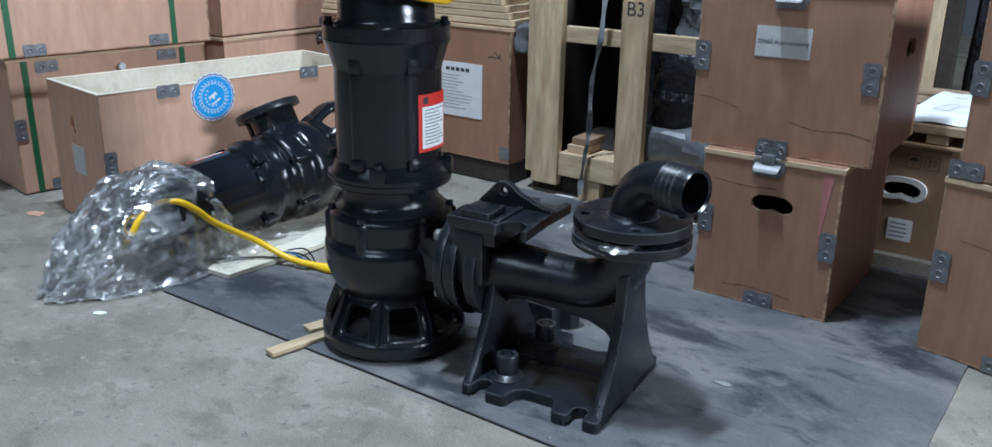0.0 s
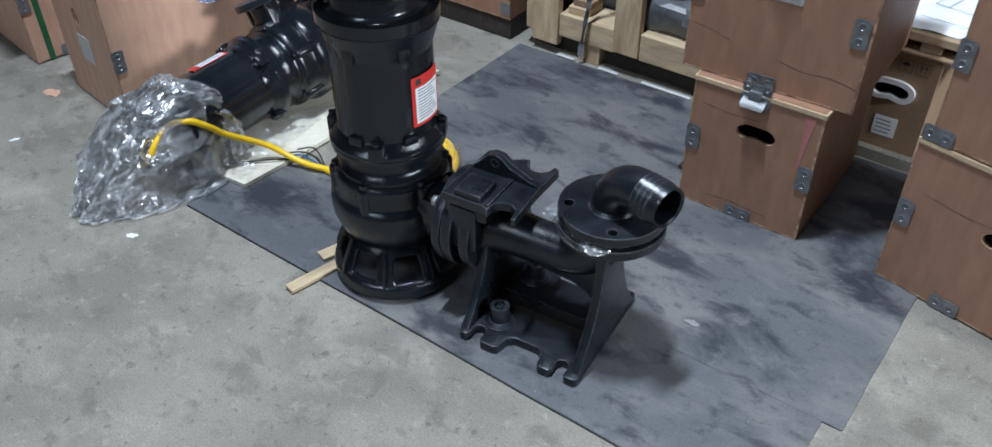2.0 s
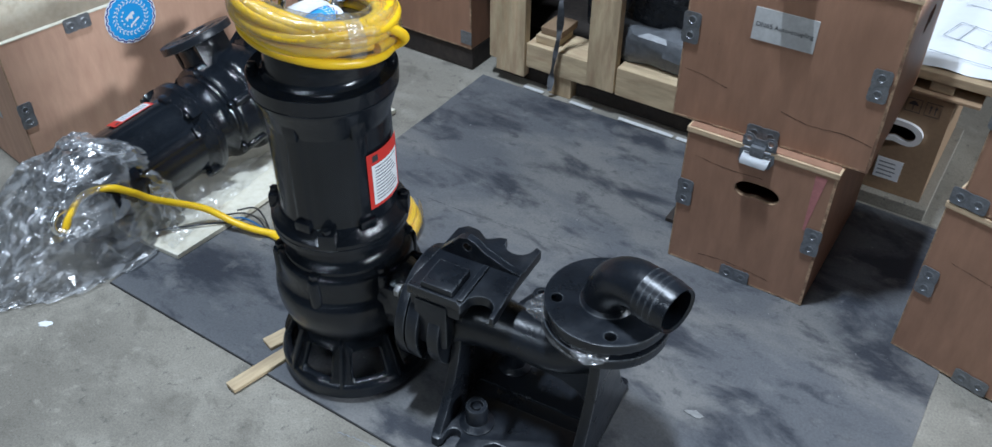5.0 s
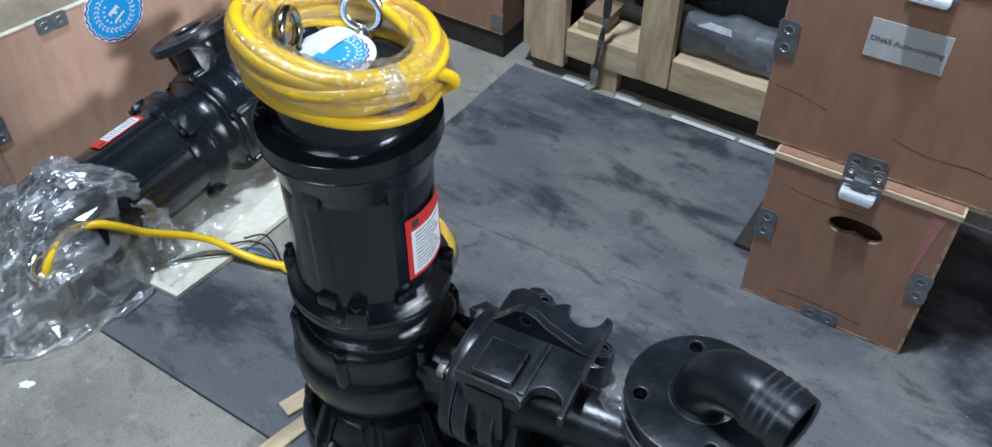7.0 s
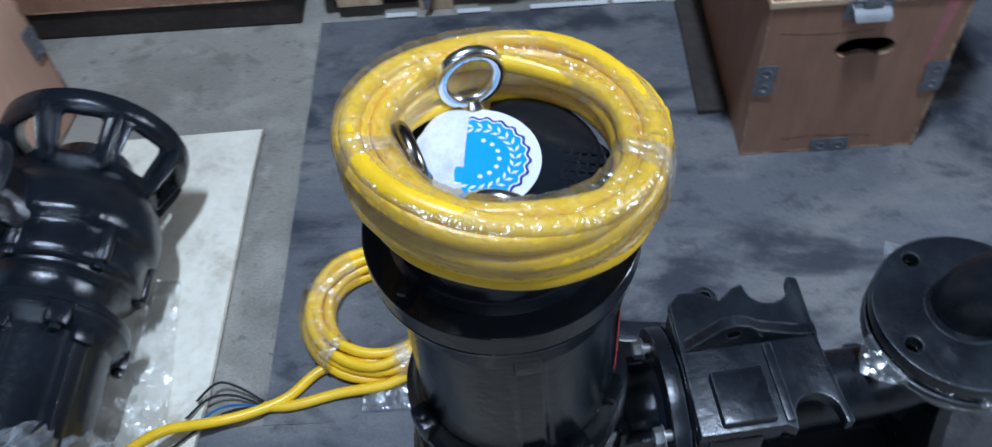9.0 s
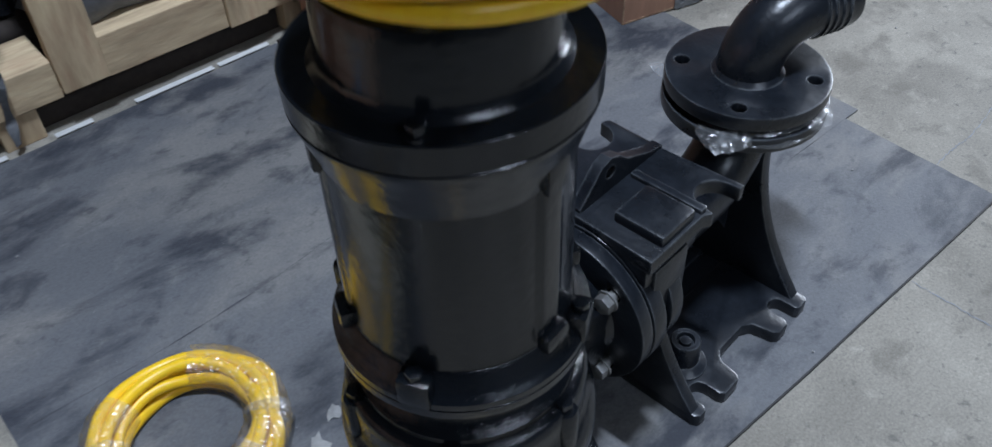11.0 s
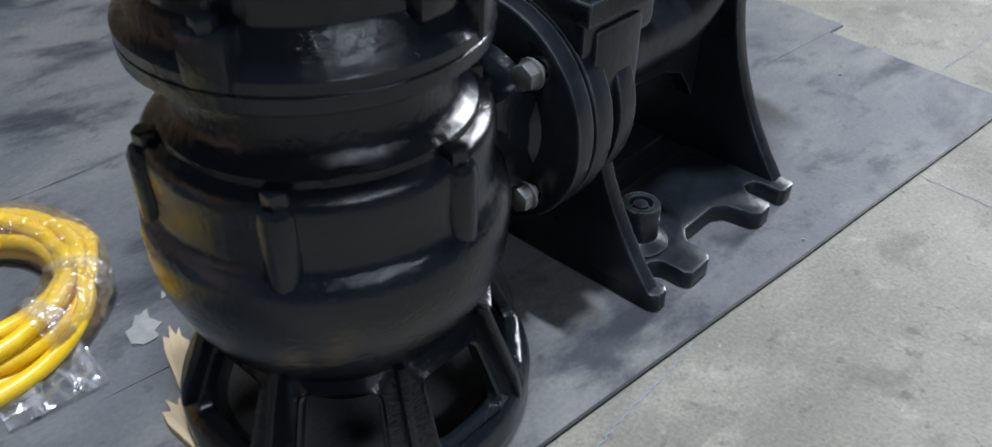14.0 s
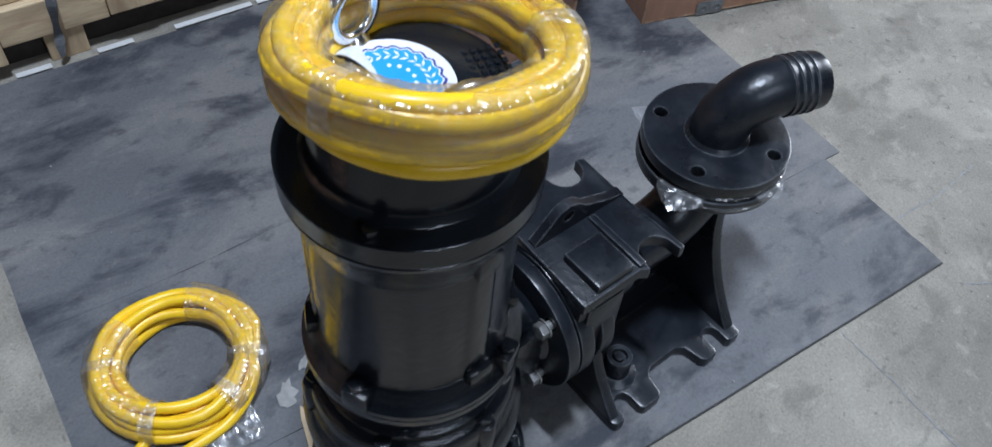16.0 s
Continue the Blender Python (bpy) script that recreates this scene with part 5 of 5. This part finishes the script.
# ---- crumpled bag over the lying pump ----
BAG_ROWS = [(0.112, -0.131, 0.101, 0.222), (0.088, -0.130, 0.106, 0.228), (0.060, -0.122, 0.120, 0.226), (0.010, -0.132, 0.116, 0.212), (-0.030, -0.142, 0.106, 0.178), (-0.070, -0.147, 0.094, 0.134), (-0.105, -0.150, 0.078, 0.092), (-0.135, -0.152, 0.056, 0.056), (-0.155, -0.152, 0.038, 0.026), (-0.168, -0.150, 0.015, 0.008)]


def bag_layer(seed, shrink, nj, na, jag):
    """Crumpled film: flat facets of uneven size between sharp folds."""
    b, rs = bmesh.new(), random.Random(int(seed * 10))
    line = spline([(y, x, w) for y, x, w, h in BAG_ROWS], 10)
    tops = spline([(h, 0, 0) for y, x, w, h in BAG_ROWS], 10)
    rows = []
    for j in range(nj + 1):
        row = []
        for i in range(na + 1):
            f = (j + (rs.uniform(-0.42, 0.42) if 0 < j < nj else 0)) * (len(line) - 1) / nj
            k = min(len(line) - 2, int(f))
            y, cx, w = line[k].lerp(line[k + 1], f - k)
            h = tops[k].x + (tops[k + 1].x - tops[k].x) * (f - k)
            a = math.pi * (-0.10 + 1.20 * (i + (rs.uniform(-0.42, 0.42) if 0 < i < na else 0)) / na)
            u, v = math.cos(a), math.sin(a)
            x = cx + w * shrink * math.copysign(abs(u) ** 0.85, u)
            z = h * shrink * max(0.0, v) ** 0.80
            p = Vector((x, y + 0.085 * max(0.0, u) * max(0.0, (y - 0.01) / 0.10) - 0.012 * math.sin(3 * a + seed), z))
            out = Vector((u, -0.35 if y < 0.02 else 0.0, v + 0.2)).normalized()
            lift = 0.012 * noise.noise(p * 11 + Vector((seed, 1, 4))) + 0.010 * (crease(p, 9, seed) - 0.3) + rs.uniform(-jag, jag)
            p += out * lift * (0.55 if y > 0.05 else 1.0)
            if v < 0.06:
                p.x += math.copysign(0.02, u) * (0.06 - v) * 3
            p.z = max(p.z, 0.0050 + 0.006 * rs.random())
            row.append(b.verts.new(p))
        rows.append(row)
    for r0, r1 in zip(rows, rows[1:]):
        for i in range(na):
            if rs.random() < 0.5:
                b.faces.new((r0[i], r0[i + 1], r1[i + 1]))
                b.faces.new((r0[i], r1[i + 1], r1[i]))
            else:
                b.faces.new((r0[i], r0[i + 1], r1[i]))
                b.faces.new((r0[i + 1], r1[i + 1], r1[i]))
    return b


def bunched_edge(seed):
    """The bag's mouth, gathered into a thick wrinkled band round the motor."""
    b, rs = bmesh.new(), random.Random(seed)
    rows = []
    for i in range(41):
        a = math.pi * (-0.02 + 1.02 * i / 40)
        u, v = math.cos(a), math.sin(a)
        row = []
        for k in range(7):
            t = k / 6
            bulge = 0.010 * math.sin(math.pi * t) + rs.uniform(-0.005, 0.005)
            row.append(b.verts.new((-0.130 + (0.106 + bulge) * math.copysign(abs(u) ** 0.85, u), 0.128 - 0.052 * t + 0.085 * max(0.0, u) + rs.uniform(-0.006, 0.006), max(0.006, (0.222 + bulge) * max(0.0, v) ** 0.8))))
        rows.append(row)
    for r0, r1 in zip(rows, rows[1:]):
        for k in range(6):
            b.faces.new((r0[k], r0[k + 1], r1[k + 1]))
            b.faces.new((r0[k], r1[k + 1], r1[k]))
    return b


bag = thing("plastic_bag", "crumpled clear plastic bag pulled over the lying pump", "plastic bag", pose(0, 0, 0))
part("outer_film", bag_layer(1.7, 1.0, 26, 30, 0.008), FILM, bag, smooth=0)
part("inner_film", bag_layer(6.1, 0.93, 20, 24, 0.007), FILM, bag, smooth=0)
part("gathered_mouth", bunched_edge(4), GATHERED, bag, "gathered milky mouth of the bag", smooth=0)
loose = bmesh.new()
bmesh.ops.create_grid(loose, x_segments=30, y_segments=50, size=0.5)
for v in loose.verts:
    u, w = v.co.x + 0.5, v.co.y + 0.5
    p = Vector((-0.055 + 0.095 * u * (1 - 0.55 * w) + 0.01 * w, 0.125 + 0.36 * w, 0.0))
    rise = 0.085 * (1 - u) ** 2 * (1 - w) ** 1.5
    v.co = Vector((p.x, p.y, 0.0175 + rise + 0.008 * crease(p, 26, 2.0) + 0.004 * abs(noise.noise(p * 60))))
part("loose_film", loose, WRAP, bag, smooth=40)


# ---- film wound round the cable coils ----
def wrap(cx, cy, z0, rm, rw, zh, spans, seed, tilt=(0, 0)):
    """Tight film round a coil, pulled into fine wrinkles that cross the strands aslant."""
    b = bmesh.new()
    for a0, a1 in spans:
        n = max(6, int((a1 - a0) / 0.8))
        rows = []
        for i in range(n + 1):
            a = radians(a0 + (a1 - a0) * i / n)
            row = []
            for k in range(32):
                c = 2 * math.pi * k / 32
                loop = (math.cos(a) * 3, math.sin(a) * 3)
                w = 1 + 0.05 * noise.noise(Vector((loop[0], loop[1], seed + math.cos(c)))) + 0.03 * math.cos(5 * c + seed)
                for f, h, sl in ((3.0, 0.040, 0.9), (7.0, 0.030, -0.6), (13.0, 0.018, 0.3)):
                    q = Vector((loop[0] * f + sl * math.cos(c), loop[1] * f + sl * math.sin(c), 0.8 * math.sin(c + seed)))
                    w += h * (1 - min(1.0, 2.6 * abs(noise.noise(q)))) ** 1.5
                u, v = math.copysign(abs(math.cos(c)) ** 0.75, math.cos(c)), math.copysign(abs(math.sin(c)) ** 0.75, math.sin(c))
                r, z = rm + rw * w * u, z0 + zh * w * v
                x, y = r * math.cos(a), r * math.sin(a)
                row.append(b.verts.new((cx + x, cy + y, max(0.004, z + tilt[0] * x + tilt[1] * y))))
            rows.append(row)
        for r0, r1 in zip(rows, rows[1:]):
            for k in range(32):
                b.faces.new((r0[k], r0[(k + 1) % 32], r1[(k + 1) % 32], r1[k]))
    return b


part("stretch_wrap", wrap(0.512, 0.135, 0.6662, 0.0918, 0.0208, 0.0270, [(0, 360)], 2.0, (-0.14, -0.16)), WRAP, COIL1, "clear stretch film", smooth=40)
part("film_fold", wrap(0.512, 0.135, 0.6662, 0.0918, 0.0214, 0.0278, [(199, 208)], 7.0, (-0.14, -0.16)), FOLDED, COIL1, "milky film band for folds and painted highlights", smooth=40)
part("film_fold", wrap(0.512, 0.135, 0.6662, 0.0918, 0.0213, 0.0277, [(334, 346)], 8.5, (-0.14, -0.16)), FOLDED, COIL1, "milky film band for folds and painted highlights", smooth=40)
part("stretch_wrap", wrap(0.303, 0.411, 0.0245, 0.090, 0.0250, 0.0245, [(-74, 60), (120, 236)], 5.0), WRAP, COIL2, "clear stretch film", smooth=40)
# Bands at -34 and 158 whiten highlight spots; -70 and 226 are folds.
for a in (-70, -34, 158, 226):
    part("film_fold", wrap(0.303, 0.411, 0.0245, 0.090, 0.0256, 0.0252, [(a, a + 9)], 3.0 + a), FOLDED, COIL2, "milky film band for folds and painted highlights", smooth=40)
flag = bmesh.new()
bmesh.ops.create_grid(flag, x_segments=14, y_segments=10, size=0.5)
for v in flag.verts:
    u, w = v.co.x + 0.5, v.co.y + 0.5
    n = noise.noise(Vector((u * 5, w * 5, 2)))
    v.co = Vector((0.285 + 0.075 * u, 0.262 + 0.055 * w, 0.007 + 0.010 * abs(n) + 0.006 * w))
part("film_end", flag, FILM, COIL2, "loose end of clear film", smooth=30)


# ---- stickers and labels ----
def badge(at, r, label, fold=False, field=1.0):
    """A round scalloped blue badge sticker."""
    ob = thing("badge_sticker", label, "sticker", at, "badge stickers")
    wave = lambda rr, n, d: [((rr + d * math.cos(n * 2 * math.pi * k / 120)) * math.cos(2 * math.pi * k / 120), (rr + d * math.cos(n * 2 * math.pi * k / 120)) * math.sin(2 * math.pi * k / 120)) for k in range(120)]
    part("backing", prism(ring_pts(0, 0, r, 60), 0.0005), STICKER, ob, smooth=0)
    part("scalloped_edge", prism(wave(r * 0.83 * field, 22, r * 0.028), 0.0002, m=Matrix.Translation((0, 0, 0.0006))), NAVY, ob, smooth=0)
    part("white_rim", prism(wave(r * 0.785 * field, 22, r * 0.026), 0.0002, m=Matrix.Translation((0, 0, 0.0009))), STICKER, ob, smooth=0)
    part("blue_field", prism(wave(r * 0.755 * field, 22, r * 0.024), 0.0002, m=Matrix.Translation((0, 0, 0.0012))), BLUE, ob, smooth=0)
    leaf = [(-0.075 * r, 0), (0, 0.026 * r), (0.075 * r, 0), (0, -0.026 * r)]
    first = None
    for k in range(26):
        a = 2 * math.pi * k / 26
        for s in (-1, 1):
            m = Matrix.Translation((0, 0, 0.0015)) @ pose(0, 0, 0, 0, 0, math.degrees(a)) @ Matrix.Translation((r * 0.60, 0, 0)) @ pose(0, 0, 0, 0, 0, 90 + 38 * s) @ Matrix.Translation((0.08 * r, 0, 0))
            if first is None:
                first = part("leaf_print", prism(leaf, 0.0002), STICKER, ob, "", m, smooth=0)
            else:
                o = new("leaf_print", first.data)
                o.parent, o.matrix_basis = ob, m
    for k in range(7):
        a = radians(-75 + 25 * k)
        part("star_print", prism(ring_pts(0.36 * r * math.cos(a), 0.36 * r * math.sin(a), 0.042 * r, 5), 0.0002, m=Matrix.Translation((0, 0, 0.0015))), STICKER, ob, smooth=0)
    if not fold:
        part("mark_print", prism([(-0.20 * r, -0.12 * r), (0.20 * r, -0.12 * r), (0.20 * r, 0.04 * r), (0.10 * r, -0.03 * r), (0.0, 0.12 * r), (-0.10 * r, -0.03 * r), (-0.20 * r, 0.04 * r)], 0.0002, m=Matrix.Translation((0, 0, 0.0015))), STICKER, ob, smooth=0)
        part("text_bar", bx(-0.22 * r, 0.22 * r, 0.20 * r, 0.27 * r, 0.0015, 0.0017), STICKER, ob, smooth=0)
    if fold:
        b = bmesh.new()
        rows = []
        for i in range(9):
            row = []
            for j in range(9):
                x = -0.98 * r + 0.94 * r * i / 8
                half = math.sqrt(max(0.0, r * r - x * x)) * 0.98
                y = -half + 2 * half * j / 8
                u = i / 8
                row.append(b.verts.new((-0.16 * r - (1 - u) * 0.74 * r - 0.05 * r * math.sin(3 * u), y, 0.0022 + 0.0032 * math.sin(math.pi * min(1, 1.15 * u)) + 0.0012 * math.sin(5 * y / r))))
            rows.append(row)
        for r0, r1 in zip(rows, rows[1:]):
            for j in range(8):
                b.faces.new((r0[j], r0[j + 1], r1[j + 1], r1[j]))
        part("folded_flap", b, FLAPPAPER, ob, "folded over white back of the sticker", smooth=60)
    return ob


badge(pose(-0.374, 0.127, 0.0) @ pose(0, 0, 0, 0, 0, 82) @ pose(0.287, -0.0008, 0.303, 90, 0, 0) @ pose(0, 0, 0, 0, 0, -150), 0.060, "round blue and white badge sticker on the open crate", field=1.15)
badge(pose(0.489, 0.145, 0.6385, 2, 2, -5), 0.0465, "round blue badge sticker with one side folded over on the pump", True)


def lettering(text, size, at, mat, parent, name="lettering"):
    cu = bpy.data.curves.new("text", "FONT")
    cu.body, cu.size, cu.extrude = text, size, 0.0001
    cu.align_x, cu.align_y = "CENTER", "CENTER"
    tmp = bpy.data.objects.new("text", cu)
    scene.collection.objects.link(tmp)
    dg = bpy.context.evaluated_depsgraph_get()
    me = bpy.data.meshes.new_from_object(tmp.evaluated_get(dg))
    bpy.data.objects.remove(tmp)
    ob = new(name, me)
    me.materials.clear()
    me.materials.append(mat)
    ob.parent, ob.matrix_basis = parent, at
    return ob


lab = part("box_label", bx(0.113, 0.217, -0.0016, -0.0006, 0.186, 0.243), GREYPAPER, UB, "pale grey label printed DN65 Auto-coupling", smooth=0)
lettering("DN65 Auto-coupling", 0.0112, pose(0.165, -0.0019, 0.214, 90, 0, 0), INK, lab)
lettering("B3", 0.050, Matrix.Translation((0.485, -0.0046, 0.525)) @ pose(0, 0, 0, 90, 0, 0), INK, slat, "handwriting")

# ---- film between the flanges ----
def film_tip(a0, a1, reach, droop, seed):
    """A corner of film sticking out between the flanges."""
    q = bmesh.new()
    rows_ = []
    for i in range(13):
        t = i / 12
        a = radians(a0 + (a1 - a0) * t)
        row = []
        for j in range(8):
            k = j / 7
            r = 0.080 + (0.012 + reach * (1 - abs(2 * t - 1)) ** 0.8) * k
            p = Vector((0.955 + r * math.cos(a), 0.1935 + r * math.sin(a), 0.2936 - droop * k * k))
            p.z += 0.004 * k * crease(p, 60, seed)
            row.append(q.verts.new(p))
        rows_.append(row)
    for r0, r1 in zip(rows_, rows_[1:]):
        for j in range(7):
            q.faces.new((r0[j], r0[j + 1], r1[j + 1], r1[j]))
    return q


scraps = thing("plastic_film", "crumpled square of clear film caught between the pipe flanges", "plastic film")
for a0, a1, reach, droop, seed in ((184, 224, 0.028, 0.010, 1.0), (210, 286, 0.004, 0.016, 4.0), (264, 300, 0.012, 0.008, 2.0), (102, 124, 0.022, 0.003, 3.0)):
    part("film_corner", film_tip(a0, a1, reach, droop, seed), FOLDED, scraps, smooth=20)


toggle = lathe([(0, 0), (0.010, 0.001), (0.012, 0.006), (0.009, 0.012), (0, 0.014)], 16, m=Matrix.Translation((-0.814, 0.468, 0.322)) @ pose(0, 0, 0, 0, 90, 0))
tagged(part("foam_scrap", toggle, WHITEPLASTIC), "small white foam scrap stuck to the strapped crate", "foam scrap")


# ---- scraps on the floor ----
def scrap(x, y, w, d, turn, mat, label, cat, z=0.0006, seed=1):
    rnd = random.Random(seed)
    line = [(w / 2 * math.cos(a) * rnd.uniform(0.55, 1.2), d / 2 * math.sin(a) * rnd.uniform(0.55, 1.2)) for a in [2 * math.pi * k / 15 for k in range(15)]]
    return tagged(part("floor_scrap", prism(line, 0.0012), mat, None, "", pose(x, y, z, 0, 0, turn), smooth=0), label, cat, "floor scraps")


scrap(-0.690, 0.105, 0.060, 0.040, 10, PLY, "torn pinkish veneer scrap on the floor", "wood scrap", seed=3)
scrap(-0.010, -0.140, 0.030, 0.018, 30, PAPER, "small white paper scrap on the floor", "paper scrap", seed=5)
scrap(-0.560, -0.080, 0.030, 0.014, 60, PAPER, "small white paper scrap on the floor", "paper scrap", seed=7)
scrap(1.075, 0.330, 0.030, 0.018, 0, DUST, "pale dust fleck on the rubber mat", "dust fleck", 0.0040, seed=11)
scrap(0.405, 0.300, 0.050, 0.028, 75, DUST, "pale worn patch on the rubber mat", "dust fleck", 0.0040, seed=12)
scrap(0.445, 0.335, 0.026, 0.020, 40, DUST, "pale worn patch on the rubber mat", "dust fleck", 0.0040, seed=13)


# ---- cracks in the floor ----
def crack(points, seed):
    rnd = random.Random(seed)
    b = bmesh.new()
    prev = None
    line = spline([(x, y, 0) for x, y in points], 14)
    for i, p in enumerate(line):
        d = (line[min(i + 1, len(line) - 1)] - line[max(i - 1, 0)]).normalized()
        side, w = Vector((-d.y, d.x, 0)), rnd.uniform(0.0003, 0.0009)
        j = side * rnd.uniform(-0.0015, 0.0015)
        a_, b_ = b.verts.new(p + j + side * w + Vector((0, 0, 0.0006))), b.verts.new(p + j - side * w + Vector((0, 0, 0.0006)))
        if prev:
            b.faces.new((prev[0], prev[1], b_, a_))
        prev = (a_, b_)
    return tagged(part("crack", b, PRINT, bpy.data.objects["floor"], smooth=0))


crack([(0.745, -0.003), (0.70, -0.012), (0.655, -0.017), (0.602, -0.026)], 1)
crack([(1.36, -0.045), (1.43, -0.08), (1.60, -0.15)], 2)
crack([(1.127, -0.004), (1.130, -0.10), (1.128, -0.19), (1.142, -0.34)], 3)
crack([(1.366, 0.097), (1.42, 0.099), (1.47, 0.098), (1.58, 0.112)], 4)

# ---- grit on the floor and the mat ----
grit, rs = bmesh.new(), random.Random(17)
for k in range(60):
    gx, gy, gr = rs.uniform(-0.7, 1.9), rs.uniform(-0.7, 1.0), rs.uniform(0.0006, 0.0019)
    on_mat = (0.0 < gx < 1.36 and 0.0 < gy < 0.25) or (0.15 < gx < 1.39 and 0.25 <= gy < 1.06)
    bit = bmesh.new()
    bmesh.ops.create_icosphere(bit, subdivisions=1, radius=gr)
    for v in bit.verts:
        v.co = Vector((v.co.x * rs.uniform(0.7, 1.6), v.co.y * rs.uniform(0.7, 1.3), v.co.z * 0.6))
    merge(grit, bit, Matrix.Translation((gx, gy, (0.0036 if on_mat else 0.0001) + 0.5 * gr)))
tagged(part("grit", grit, DUST, smooth=0), "scattered pale crumbs of grit on floor and mat", "grit", kind="stuff")

# ---- crease across the large mat ----
# Flat dark strip of uneven width marks the crease.
crease_line, prev = bmesh.new(), None
path_ = spline([(0.155, 0.560, 0), (0.33, 0.558, 0), (0.50, 0.568, 0), (0.68, 0.592, 0), (0.80, 0.596, 0)], 16)
for i, p in enumerate(path_):
    w = 0.0002 + 0.0034 * max(0.0, noise.noise(Vector((i * 0.17, 3.0, 0))))
    pair = crease_line.verts.new((p.x, p.y + w, 0.0039)), crease_line.verts.new((p.x, p.y - w, 0.0039))
    if prev:
        crease_line.faces.new((prev[0], prev[1], pair[1], pair[0]))
    prev = pair
part("crease", crease_line, CREASERUBBER, bpy.data.objects["rubber_mat.001"], "dark line along a crease", smooth=0)

# ---- pen scribble on the shipping crate ----
pen = bmesh.new()
for stroke in ([(0.655, 0.298), (0.668, 0.304), (0.684, 0.300), (0.700, 0.306)], [(0.676, 0.318), (0.690, 0.304), (0.705, 0.292)], [(0.698, 0.314), (0.690, 0.300)]):
    tube(spline([(x, -0.0004, z) for x, z in stroke], 6), 0.0008, 5, pen)
part("pen_scribble", pen, INK, BACK, "thin pen scribble")
